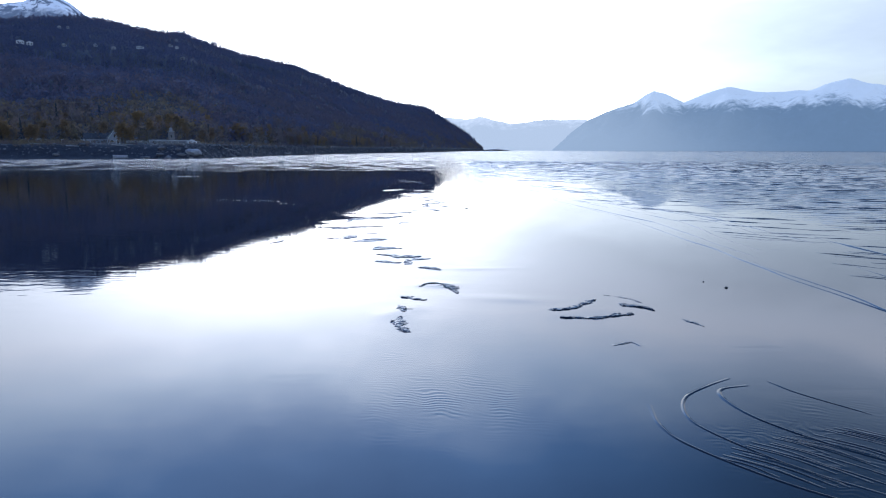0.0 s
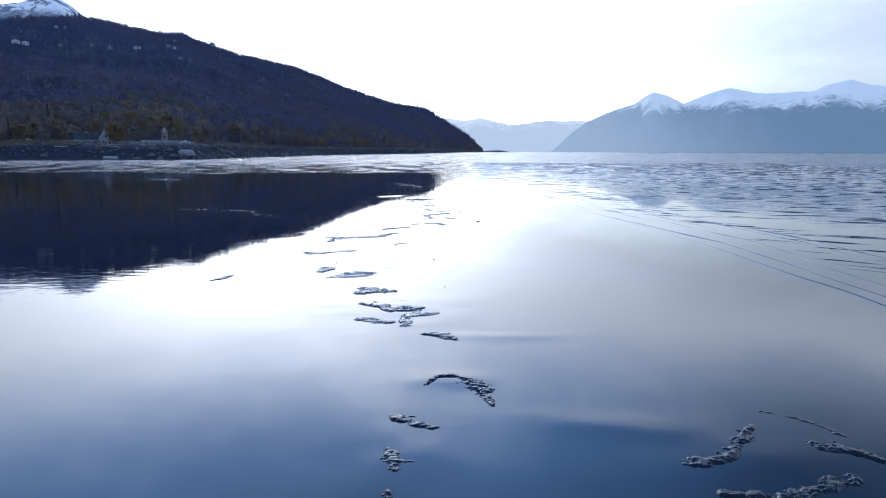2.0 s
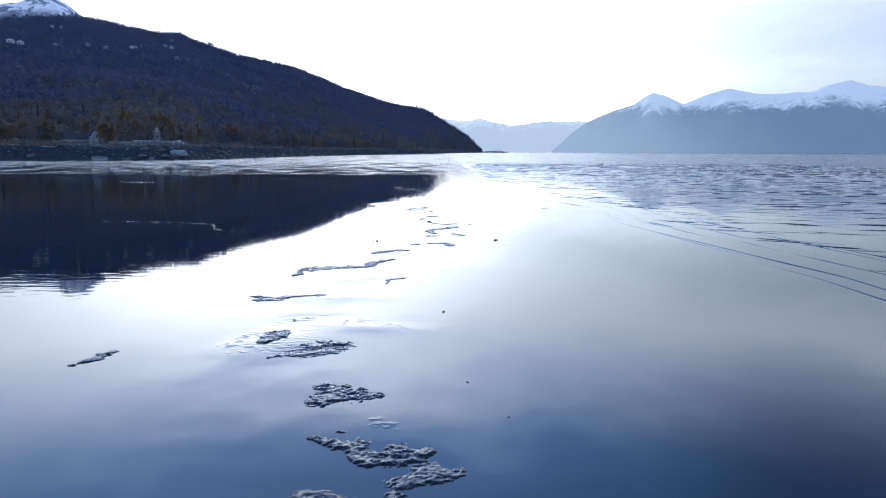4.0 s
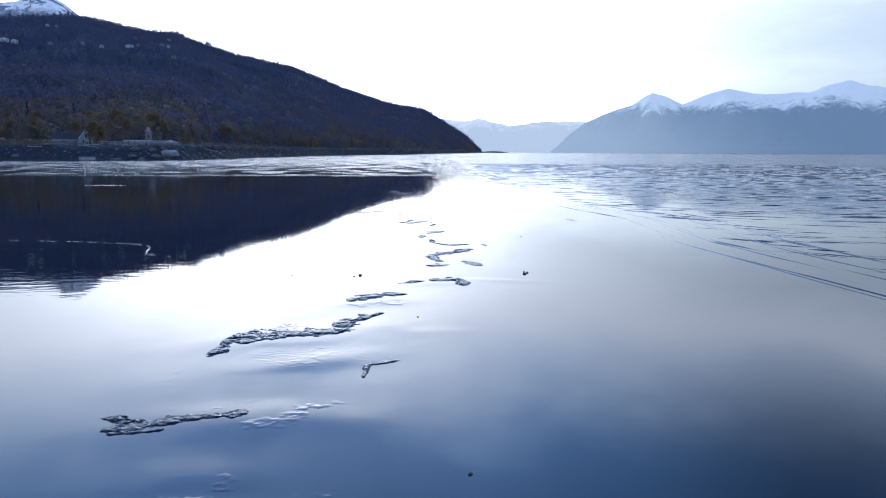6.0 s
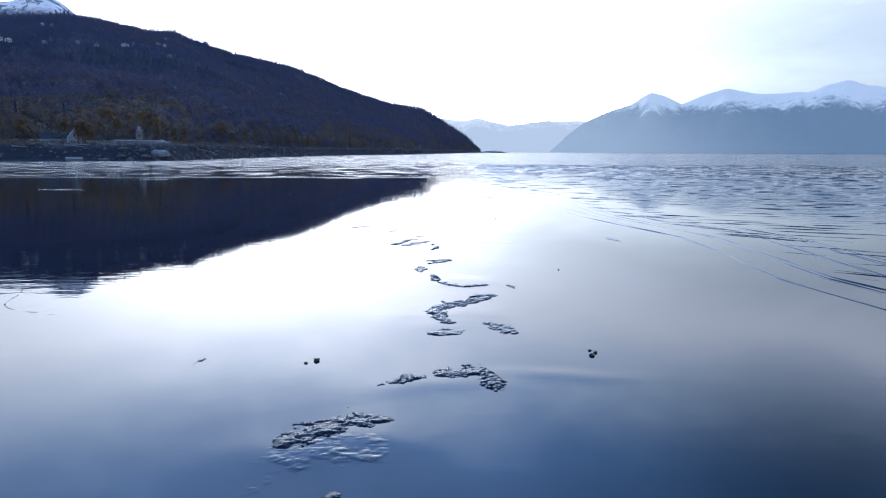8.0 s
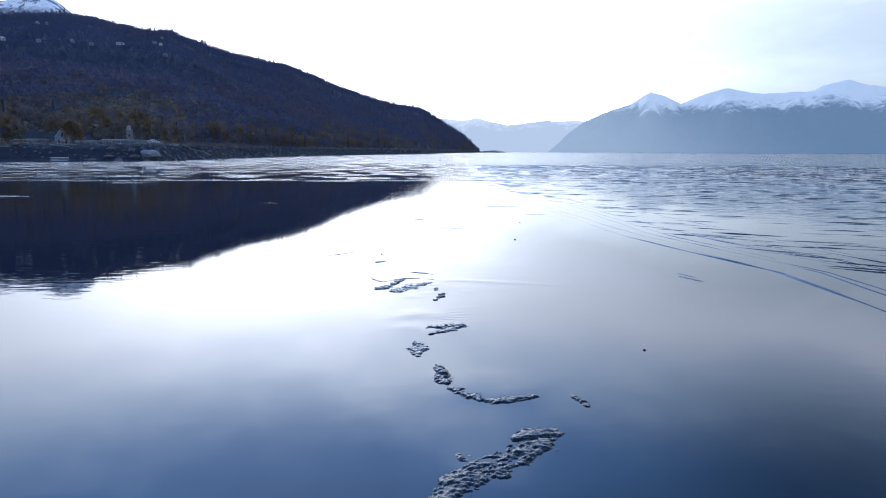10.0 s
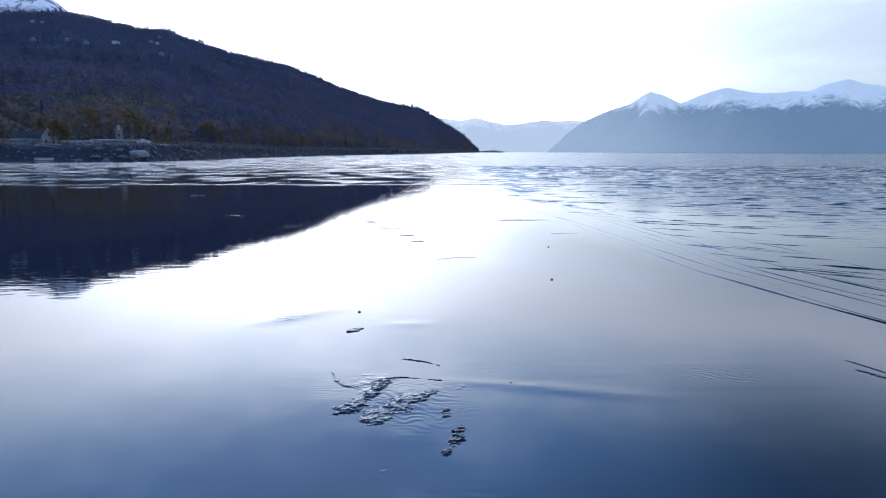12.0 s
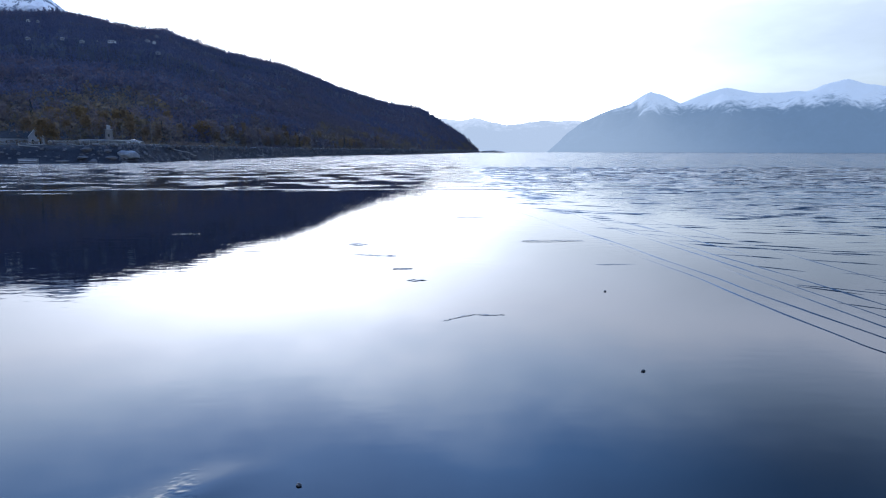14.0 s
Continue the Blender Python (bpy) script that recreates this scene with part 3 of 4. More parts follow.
ROUGH, LOW, RIM = (0.046, 0.018), (0.032, 0.016), (0.020, 0.012)
DARK = "dark rough mud bank standing out of the film"
THIN = "thin dark mud edge along the wet flat"
PALE = "low smooth silt mound, pale and wet"
for k, (pts, w, (h, r), label) in enumerate([
    ([(0.08, 20.58), (0.4, 20.9), (0.9, 20.85), (1.4, 20.2), (1.5, 19.5)], 0.17, ROUGH, DARK),
    ([(-0.55, 18.95), (-0.25, 18.85), (0.3, 18.6)], 0.20, ROUGH, DARK), ([(-0.55, 17.6), (-0.45, 17.1)], 0.18, LOW, DARK),
    ([(-0.55, 16.5), (-0.55, 15.9), (-0.3, 15.1)], 0.16, LOW, DARK),
    ([(4.5, 17.15), (5.3, 17.4), (6.2, 18.3)], 0.20, ROUGH, DARK),
    ([(4.6, 16.35), (5.5, 16.2), (6.9, 16.55)], 0.18, ROUGH, DARK),
    ([(7.0, 17.7), (7.6, 17.4), (7.85, 17.0)], 0.16, ROUGH, DARK),
    ([(6.8, 19.0), (7.4, 18.6), (7.8, 17.95)], 0.09, RIM, THIN),
    ([(8.35, 16.0), (8.65, 15.3)], 0.07, RIM, THIN), ([(5.4, 13.7), (5.9, 13.95)], 0.06, RIM, THIN),
    ([(-2.2, 28.8), (-1.1, 29.2)], 0.42, ROUGH, DARK), ([(-1.7, 27.3), (-0.9, 26.6), (0.05, 26.7)], 0.34, ROUGH, DARK),
    ([(-3.8, 31.4), (-2.0, 32.1)], 0.38, LOW, DARK), ([(-2.0, 25.6), (-0.85, 25.3)], 0.24, LOW, DARK),
    ([(-0.4, 24.8), (-0.3, 25.8), (0.6, 26.1)], 0.20, LOW, DARK), ([(0.1, 24.15), (0.85, 23.6)], 0.26, ROUGH, DARK),
    ([(-5.1, 41.6), (-4.0, 42.0), (-2.5, 42.4)], 0.30, LOW, DARK),
    ([(-5.7, 36.9), (-3.5, 37.4)], 0.20, LOW, DARK), ([(-4.2, 32.9), (-3.75, 33.3)], 0.28, ROUGH, DARK),
    ([(-8.4, 31.0), (-7.8, 31.9)], 0.16, LOW, DARK),
    ([(-5.3, 40.7), (-4.95, 42.0), (-3.7, 42.05), (-2.5, 42.3), (-2.2, 43.4), (-1.4, 44.2)], 0.36, ROUGH, DARK),
    ([(-2.3, 45.75), (-1.7, 46.3), (-0.9, 46.5)], 0.38, ROUGH, DARK),
    ([(-0.7, 48.3), (0.0, 48.5)], 0.24, ROUGH, DARK), ([(0.5, 48.7), (1.35, 48.75), (1.45, 47.9)], 0.24, ROUGH, DARK),
    ([(2.4, 55.5), (0.65, 54.0), (0.9, 52.7)], 0.26, ROUGH, DARK), ([(0.4, 51.5), (1.3, 51.9)], 0.24, LOW, DARK),
    ([(1.95, 52.6), (2.55, 51.6)], 0.20, LOW, DARK),
    ([(-6.0, 37.4), (-5.2, 37.15)], 0.13, ROUGH, DARK), ([(-5.6, 36.8), (-4.7, 36.9)], 0.16, LOW, DARK),
    ([(-4.3, 32.5), (-3.8, 33.4)], 0.26, ROUGH, DARK), ([(-3.1, 31.9), (-2.05, 32.25)], 0.28, ROUGH, DARK),
    ([(-1.34, 39.2), (-1.32, 39.75), (-1.2, 39.98)], 0.08, LOW, DARK), ([(-1.2, 39.95), (-0.64, 40.16)], 0.06, RIM, THIN),
    ([(0.55, 59.0), (0.62, 58.5), (0.75, 58.0)], 0.15, ROUGH, DARK), ([(0.75, 57.8), (1.5, 57.15), (2.45, 57.3)], 0.12, LOW, DARK),
    ([(1.8, 55.5), (2.65, 55.85)], 0.22, ROUGH, DARK),
    ([(0.05, 59.8), (0.15, 60.8)], 0.17, LOW, DARK), ([(0.3, 61.9), (1.2, 62.05)], 0.34, ROUGH, DARK),
    ([(0.65, 65.1), (0.98, 66.0)], 0.17, ROUGH, DARK), ([(0.62, 66.5), (0.85, 66.8)], 0.17, LOW, DARK),
    ([(-1.26, 66.9), (-0.95, 67.4), (-0.6, 68.1)], 0.26, ROUGH, DARK), ([(-0.8, 66.3), (-0.1, 66.9), (0.5, 67.6)], 0.34, LOW, DARK), ([(-0.24, 69.7), (0.25, 69.55), (0.75, 69.24)], 0.07, RIM, THIN),
    ([(-1.84, 68.97), (-1.6, 68.3), (-1.24, 68.02), (-0.33, 68.52), (0.72, 68.29)], 0.06, RIM, THIN), ([(3.3, 57.3), (3.5, 56.8)], 0.14, LOW, DARK),
    ([(0.41, 61.45), (0.8, 61.7), (1.17, 62.0)], 0.14, LOW, DARK),
    ([(1.15, 82.95), (2.0, 83.4), (3.1, 83.4)], 0.11, RIM, THIN), ([(-0.7, 90.9), (-0.1, 91.0)], 0.26, LOW, DARK),
    ([(0.0, 88.5), (0.6, 88.6)], 0.26, LOW, DARK), ([(-2.9, 94.6), (-0.9, 94.0)], 0.16, RIM, THIN),
    ([(-3.4, 97.7), (-2.9, 97.8)], 0.30, LOW, DARK), ([(-5.35, 49.6), (-5.2, 49.95)], 0.06, RIM, THIN),
    ([(10.8, 68.5), (11.3, 67.6)], 0.09, RIM, THIN), ([(-1.75, 72.0), (-1.4, 72.25)], 0.13, LOW, DARK),
]):
    mud_bank(pts, w, h, r, MUD, label, seed=k * 7, cell=0.020 if w < 0.2 else 0.025)
for k, (pts, w) in enumerate([
    ([(-4.9, 31.8), (-4.3, 32.9), (-3.4, 34.6)], 0.55), ([(-2.6, 34.0), (-1.6, 33.9), (-0.5, 33.5)], 0.40),
    ([(-4.8, 37.8), (-3.4, 37.0), (-1.7, 37.7)], 0.45), ([(-3.5, 40.4), (-2.5, 41.1)], 0.45), ([(-2.4, 39.9), (-1.7, 40.2)], 0.35),
    ([(-2.7, 45.3), (-0.9, 45.3)], 0.5), ([(-0.9, 67.0), (0.7, 67.8)], 0.85), ([(-4.1, 73.2), (-3.6, 73.9), (-2.95, 74.3)], 0.42),
    ([(-0.3, 72.7), (0.0, 72.7)], 0.2), ([(-1.4, 28.0), (-0.9, 27.6)], 0.6), ([(1.1, 68.2), (2.2, 68.0), (4.5, 67.2)], 0.09),
    ([(-1.3, 59.6), (-0.2, 59.95)], 0.10), ([(-5.75, 48.2), (-5.3, 49.7)], 0.13), ([(0.2, 21.1), (0.7, 21.25), (1.25, 21.0)], 0.25), ([(-5.45, 39.1), (-5.6, 39.65), (-5.5, 40.1)], 0.16), ([(-1.1, 39.3), (-0.7, 39.33), (-0.05, 39.28)], 0.10), ([(-0.66, 63.3), (-0.35, 63.9), (-0.4, 64.7), (0.1, 65.1)], 0.22), ([(-0.2, 62.8), (0.25, 62.7), (0.75, 63.0)], 0.25), ([(-2.6, 44.6), (-2.0, 45.2), (-0.9, 45.4)], 0.40), ([(-3.5, 43.0), (-4.6, 42.9)], 0.35),
]):
    mud_bank(pts, w * 1.5, 0.007 * min(1, w / 0.4), 0.012 * min(1, w / 0.3), SILT, PALE, "silt_mound", "silt mound", seed=400 + k * 5, cell=0.035, fine=False)


def clod_mesh(seed, mat, name, size=1.0, flat=0.6):
    bm = bmesh.new()
    bmesh.ops.create_icosphere(bm, subdivisions=2, radius=size)
    for v in bm.verts:
        n = noise.noise(v.co * (1.4 / size) + Vector((seed * 3.7, 0, 0)))
        v.co *= 1 + 0.45 * n
        v.co.z *= flat
    me = bpy.data.meshes.new(name)
    bm.to_mesh(me)
    bm.free()
    me.materials.append(mat)
    return me


CLODS = [clod_mesh(k, STONE, "mud_clod") for k in range(4)]
for k, (x, y, r) in enumerate([(11.9, 20.0, 0.09), (11.5, 21.0, 0.06), (0.95, 29.7, 0.05), (0.66, 35.3, 0.06), (-2.5, 49.7, 0.12), (-2.72, 49.55, 0.06),
                               (1.6, 28.0, 0.05), (-3.85, 34.45, 0.06), (4.2, 49.8, 0.11), (4.35, 50.0, 0.09), (4.25, 50.15, 0.06),
                               (-0.16, 43.8, 0.05), (-1.69, 74.05, 0.07), (5.74, 78.5, 0.08), (7.45, 86.4, 0.08), (2.3, 68.1, 0.05), (5.9, 60.0, 0.06)]):
    ob = new("mud_clod", CLODS[k % 4])
    ob.matrix_world = pose(x, y, 0.2 * r, 0, 0, k * 71) @ Matrix.Diagonal((0.7 * r, 0.55 * r, 0.6 * r, 1))
    tagged(ob, "small dark clod of mud on the wet flat", "mud clod", "clods on the flat")


# ---- ripple fronts: low wavelets along the shelf and on the flat ----
def front_strip(verts, faces, line, width, height, seed, broken=0.0, often=0.35):
    """A low ridge of water along a line, fading at its ends."""
    n = len(line)
    tang = np.gradient(line, axis=0)
    tang /= np.maximum(np.linalg.norm(tang, axis=1), 1e-6)[:, None]
    side = np.stack([-tang[:, 1], tang[:, 0]], -1)
    fade = np.clip(np.minimum(np.arange(n), n - 1 - np.arange(n)) / max(n * 0.2, 1), 0, 1)
    amp = fade * np.clip(1 - broken + broken * 2.2 * fbm(line[:, 0] * often, line[:, 1] * often, seed, 2) + broken * 0.3, 0.0, 1.2)
    cross = (-1.0, -0.6, -0.28, 0.0, 0.28, 0.6, 1.0)
    rise = (0.0, 0.12, 0.62, 1.0, 0.62, 0.12, 0.0)
    b = len(verts)
    for k in range(n):
        for c, h in zip(cross, rise):
            x, y = line[k] + side[k] * c * width
            verts.append((x, y, 0.004 + height * h * amp[k] - (0.006 if h == 0 else 0.0)))
    m = len(cross)
    for k in range(n - 1):
        if amp[k] < 0.02 and amp[k + 1] < 0.02:
            continue
        for c in range(m - 1):
            faces.append((b + k * m + c, b + k * m + c + 1, b + (k + 1) * m + c + 1, b + (k + 1) * m + c))


def dense(points, step=0.2):
    p = curve_through(points, 12)
    seg = np.concatenate([[0], np.cumsum(np.linalg.norm(np.diff(p, axis=0), axis=1))])
    u = np.arange(0, seg[-1], step)
    return np.stack([np.interp(u, seg, p[:, 0]), np.interp(u, seg, p[:, 1])], -1)


rng = np.random.default_rng(17)
fv, ff = [], []
for k in range(30):
    off = 0.2 + 8 * (k / 30) ** 1.15 + rng.uniform(-0.25, 0.25)
    start = rng.uniform(-5, 105)
    length = rng.uniform(12, 45)
    if k < 8:
        start, length = -8 + 17 * k, 34
        off = 0.1 + 0.5 * (k % 3)
    ys = np.arange(start, start + length, 0.3)
    xs = np.interp(ys, EDGE_Y, EDGE_X) + off + 0.55 * fbm(ys * 0.10, ys * 0 + k * 1.7, 300, 3) + (ys - start) * rng.uniform(-0.03, 0.06)
    front_strip(fv, ff, np.stack([xs, ys], -1), rng.uniform(0.05, 0.08), rng.uniform(0.018, 0.030), 500 + k, 0.45 if k >= 8 else 0.25)
# short crests that run across, longer and higher on the deeper water
for k in range(2400):
    y = 8 + 250 * rng.uniform() ** 1.25
    off = 4.0 + 130 * rng.uniform() ** 1.4
    x = np.interp(y, EDGE_Y, EDGE_X) + off
    deep = min(max(off, (y - 80) / 2.0) / 40, 1.8)
    length, turn = rng.uniform(1.4, 4.2) * (1 + 1.3 * deep), rng.normal(0.12 + 0.9 * math.exp(-off / 9), 0.06)
    u = np.arange(-length / 2, length / 2, 0.3 + 0.12 * deep)
    bend = (0.3 + 0.2 * deep) * fbm(u * 0.4, u * 0 + k, 310, 3)
    w = rng.uniform(0.05, 0.085) * (1 + 2.1 * deep)
    front_strip(fv, ff, np.stack([x + u * math.cos(turn) - bend * math.sin(turn), y - u * math.sin(turn) + bend], -1),
                w, w * rng.uniform(0.24, 0.34), 900 + k, 0.5, 0.6)
# a broken thread of foam on the still water
front_strip(fv, ff, dense([(-23.7, 59.5), (-18, 58.6), (-14.5, 57.4), (-13.3, 54.9), (-11.0, 53.8)], 0.10), 0.035, 0.012, 7, 1.3, 3.0)
# crescent fronts and the train of small ripples behind them
for line, w, h in (([(4.9, 10.1), (4.75, 9.2), (5.0, 8.4), (6.0, 7.2), (7.2, 6.3)], 0.05, 0.012),
                   ([(7.3, 11.4), (6.6, 11.0), (5.8, 10.4), (5.45, 9.6), (5.6, 8.9), (6.4, 7.7), (7.4, 6.8)], 0.05, 0.012),
                   ([(7.5, 11.0), (6.8, 10.8), (6.6, 10.3), (6.8, 9.4), (7.6, 8.3), (8.8, 7.2)], 0.06, 0.014),
                   ([(8.1, 11.2), (8.4, 10.5), (9.2, 9.5)], 0.05, 0.008), ([(8.35, 16.0), (8.65, 15.3)], 0.06, 0.012),
                   ([(5.4, 13.7), (5.9, 13.95), (6.1, 13.6)], 0.05, 0.010), ([(10.8, 68.6), (11.35, 67.6)], 0.06, 0.012), ([(11.0, 69.2), (11.4, 68.2)], 0.06, 0.012)):
    front_strip(fv, ff, dense(line, 0.06), w, h, 3)
for k in range(34):
    s = k / 34
    a = Vector((5.3 + 3.2 * s, 8.1 + 0.9 * s + rng.uniform(-0.2, 0.2)))
    length = rng.uniform(0.8, 2.2)
    d = Vector((0.72, -0.70))
    line = [tuple(a), tuple(a + d * length * 0.5 + Vector((0.05, 0.06))), tuple(a + d * length)]
    front_strip(fv, ff, dense(line, 0.06), 0.045, rng.uniform(0.004, 0.009), 40 + k, 0.3)
tagged(new("ripples", mesh_from("ripples", fv, ff, WATER)), "small wavelets running over the wet flat", "ripples", kind="stuff")


def ripple_patch(cx, cy, sx, sy, turn, length, height, seed):
    """A patch of capillary ripples on the film."""
    X, Y = np.meshgrid(np.arange(cx - 2 * sx, cx + 2 * sx, 0.045), np.arange(cy - 2 * sy, cy + 2 * sy, 0.024))
    mask = np.exp(-((X - cx) / sx) ** 2 * 1.3 - ((Y - cy) / sy) ** 2 * 1.3) * smooth01(-0.6, 0.5, fbm(X * 1.6, Y * 1.6, seed, 2)) * (1 - smooth01(1.1 * sx, 1.55 * sx, np.abs(X - cx))) * (1 - smooth01(1.1 * sy, 1.55 * sy, np.abs(Y - cy)))
    a = radians(turn)
    warp = 0.5 if height > 0.0045 else 0.22
    phase = ((X - cx) * math.sin(a) + (Y - cy) * math.cos(a) + warp * fbm(X * 1.5, Y * 1.5, seed + 5, 3)) / length
    inset = np.minimum((2 * sx - np.abs(X - cx)) / sx, (2 * sy - np.abs(Y - cy)) / sy)
    small = 0.5 * fbm(X * 4.0, Y * 9.0, seed + 9, 2) if height > 0.0045 else 0.0
    Z = swell_height(X, Y) - 0.0008 + 0.002 * smooth01(0.0, 1.0, inset) + 0.55 * height * mask * (np.sin(2 * np.pi * phase) * 0.7 + small)
    me, _ = grid_mesh("ripples", X, Y, Z, WATER)
    tagged(new("ripples", me), "fine ripples on the still film of water", "ripples", kind="stuff")


for k, row in enumerate(((1.0, 10.4, 1.6, 1.7, 14, 0.13, 0.0044), (-0.5, 13.2, 0.7, 1.2, -8, 0.10, 0.0024), (7.2, 68.4, 1.5, 0.6, 35, 0.16, 0.0035), (9.2, 14.0, 0.5, 0.4, 20, 0.12, 0.003),
                         (7.4, 8.0, 1.8, 1.3, 42, 0.14, 0.0075), (8.6, 9.4, 1.0, 0.8, 25, 0.15, 0.0035), (-1.8, 68.2, 0.6, 0.8, 10, 0.12, 0.0025), (1.9, 68.9, 0.9, 0.5, -10, 0.13, 0.0028), (0.0, 67.3, 1.3, 1.2, 12, 0.18, 0.006), (-2.8, 40.5, 1.2, 0.7, 20, 0.19, 0.0065), (-3.9, 33.0, 1.1, 1.4, 35, 0.19, 0.0080), (-4.1, 42.8, 0.9, 0.5, 60, 0.16, 0.0050), (0.9, 63.3, 0.9, 0.8, 5, 0.20, 0.004), (4.8, 68.8, 0.9, 0.3, 15, 0.13, 0.002))):
    ripple_patch(*row, seed=700 + k * 9)


# ---- woods on the hill ----
def wood_mesh(name, xs, ys, sizes, conifer, mat, seed, clumps=18):
    """Many crowns as one mesh, each a loose heap of small leaf and twig clumps turned every way."""
    rng = np.random.default_rng(seed)
    n = len(xs)
    z0 = land_height(np.degrees(np.arctan2(xs, ys)), np.hypot(xs, ys)) - 0.4
    f = rng.uniform(0.02, 1.0, (n, clumps))
    spread = (0.04 + 0.20 * (1 - f)) if conifer else 0.34 * np.sqrt(np.clip(1 - ((f - 0.55) / 0.58) ** 2, 0.05, 1))
    a, k = rng.uniform(0, 2 * np.pi, (n, clumps)), np.sqrt(rng.uniform(0.1, 1, (n, clumps)))
    h = np.asarray(sizes)[:, None]
    C = np.stack([xs[:, None] + h * spread * k * np.cos(a), ys[:, None] + h * spread * k * np.sin(a), z0[:, None] + h * f], -1)
    size = h * (0.11 if conifer else 0.14) * rng.uniform(0.6, 1.4, (n, clumps))
    corner = rng.normal(0, 1, (n, clumps, 4, 3))
    corner /= np.linalg.norm(corner, axis=-1, keepdims=True)
    V = C[:, :, None, :] + corner * size[:, :, None, None]
    base = (np.arange(n * clumps) * 4)[:, None, None]
    T = (np.array([(0, 1, 2), (0, 2, 3)])[None] + base).reshape(-1)
    me = bpy.data.meshes.new(name)
    me.vertices.add(n * clumps * 4)
    me.vertices.foreach_set("co", V.ravel())
    me.loops.add(len(T))
    me.loops.foreach_set("vertex_index", T.astype(np.int32))
    me.polygons.add(len(T) // 3)
    me.polygons.foreach_set("loop_start", np.arange(0, len(T), 3, dtype=np.int32))
    me.update(calc_edges=True)
    me.materials.append(mat)
    return me


def scatter(n, seed, az_lo=-44, az_hi=6.2, s_lo=0.0, s_hi=1.03, clear=80):
    rng = np.random.default_rng(seed)
    out = []
    while len(out) < n:
        az, u = rng.uniform(az_lo, az_hi), rng.uniform(0, 1)
        S, R = np.interp(az, SHORE_AZ, SHORE_R) + clear, np.interp(az, RIDGE_AZ, RIDGE_R)
        if R - S < 20:
            continue
        a, b = S + s_lo * (R - S), S + s_hi * (R - S)
        r = math.sqrt(a * a + u * (b * b - a * a))
        if rng.uniform() > (b * b - a * a) / 4.5e6 and s_lo == 0:
            continue
        out.append((r * math.sin(radians(az)), r * math.cos(radians(az))))
    return np.array(out)


rng = np.random.default_rng(5)
P = scatter(40000, 11, clear=78)
high = land_height(np.degrees(np.arctan2(P[:, 0], P[:, 1])), np.hypot(P[:, 0], P[:, 1]))
# with height the bluer, haze-coloured crowns take over
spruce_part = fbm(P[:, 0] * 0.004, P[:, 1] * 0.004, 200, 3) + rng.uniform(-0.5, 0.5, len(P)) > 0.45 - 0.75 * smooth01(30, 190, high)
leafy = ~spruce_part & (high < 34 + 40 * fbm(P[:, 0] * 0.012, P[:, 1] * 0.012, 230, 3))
A = P[leafy]
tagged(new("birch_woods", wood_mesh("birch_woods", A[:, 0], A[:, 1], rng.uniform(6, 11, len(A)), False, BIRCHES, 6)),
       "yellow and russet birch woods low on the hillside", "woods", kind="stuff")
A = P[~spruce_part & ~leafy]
tagged(new("autumn_woods", wood_mesh("autumn_woods", A[:, 0], A[:, 1], rng.uniform(6, 11, len(A)), False, HAZED_WOODS, 1)),
       "bare autumn woods on the hillside, blue-grey with painted-in haze", "woods", kind="stuff")
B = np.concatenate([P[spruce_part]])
tagged(new("spruce_woods", wood_mesh("spruce_woods", B[:, 0], B[:, 1], rng.uniform(6, 11, len(B)), True, HAZED_SPRUCE, 2)),
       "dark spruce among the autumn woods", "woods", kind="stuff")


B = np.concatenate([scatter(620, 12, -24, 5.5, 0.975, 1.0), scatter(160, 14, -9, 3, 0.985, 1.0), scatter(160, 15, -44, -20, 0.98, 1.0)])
tagged(new("ridge_spruces", wood_mesh("ridge_spruces", B[:, 0], B[:, 1], np.random.default_rng(8).uniform(0.35, 1.0, len(B)) ** 1.5 * 19, True, HAZED_SPRUCE, 9, 30)),
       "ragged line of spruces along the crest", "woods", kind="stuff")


def brush(n, seed):
    rng = np.random.default_rng(seed)
    az = rng.uniform(-44, 3, n)
    d = rng.uniform(13, 90, n)
    r = np.interp(az, SHORE_AZ, SHORE_R) + d
    ok = (np.abs(d - 44.5) > 6) & ~((az > -29.5) & (az < -19) & (d > 12) & (d < 64) & (rng.uniform(0, 1, n) < 0.9))
    az, r = az[ok], r[ok]
    return r * np.sin(np.radians(az)), r * np.cos(np.radians(az))


bx, by = brush(5200, 21)
tagged(new("brush", wood_mesh("brush", bx, by, np.random.default_rng(3).uniform(1.2, 3.4, len(bx)), False, BIRCHES, 4)), "low bare brush along the bank", "brush", kind="stuff")


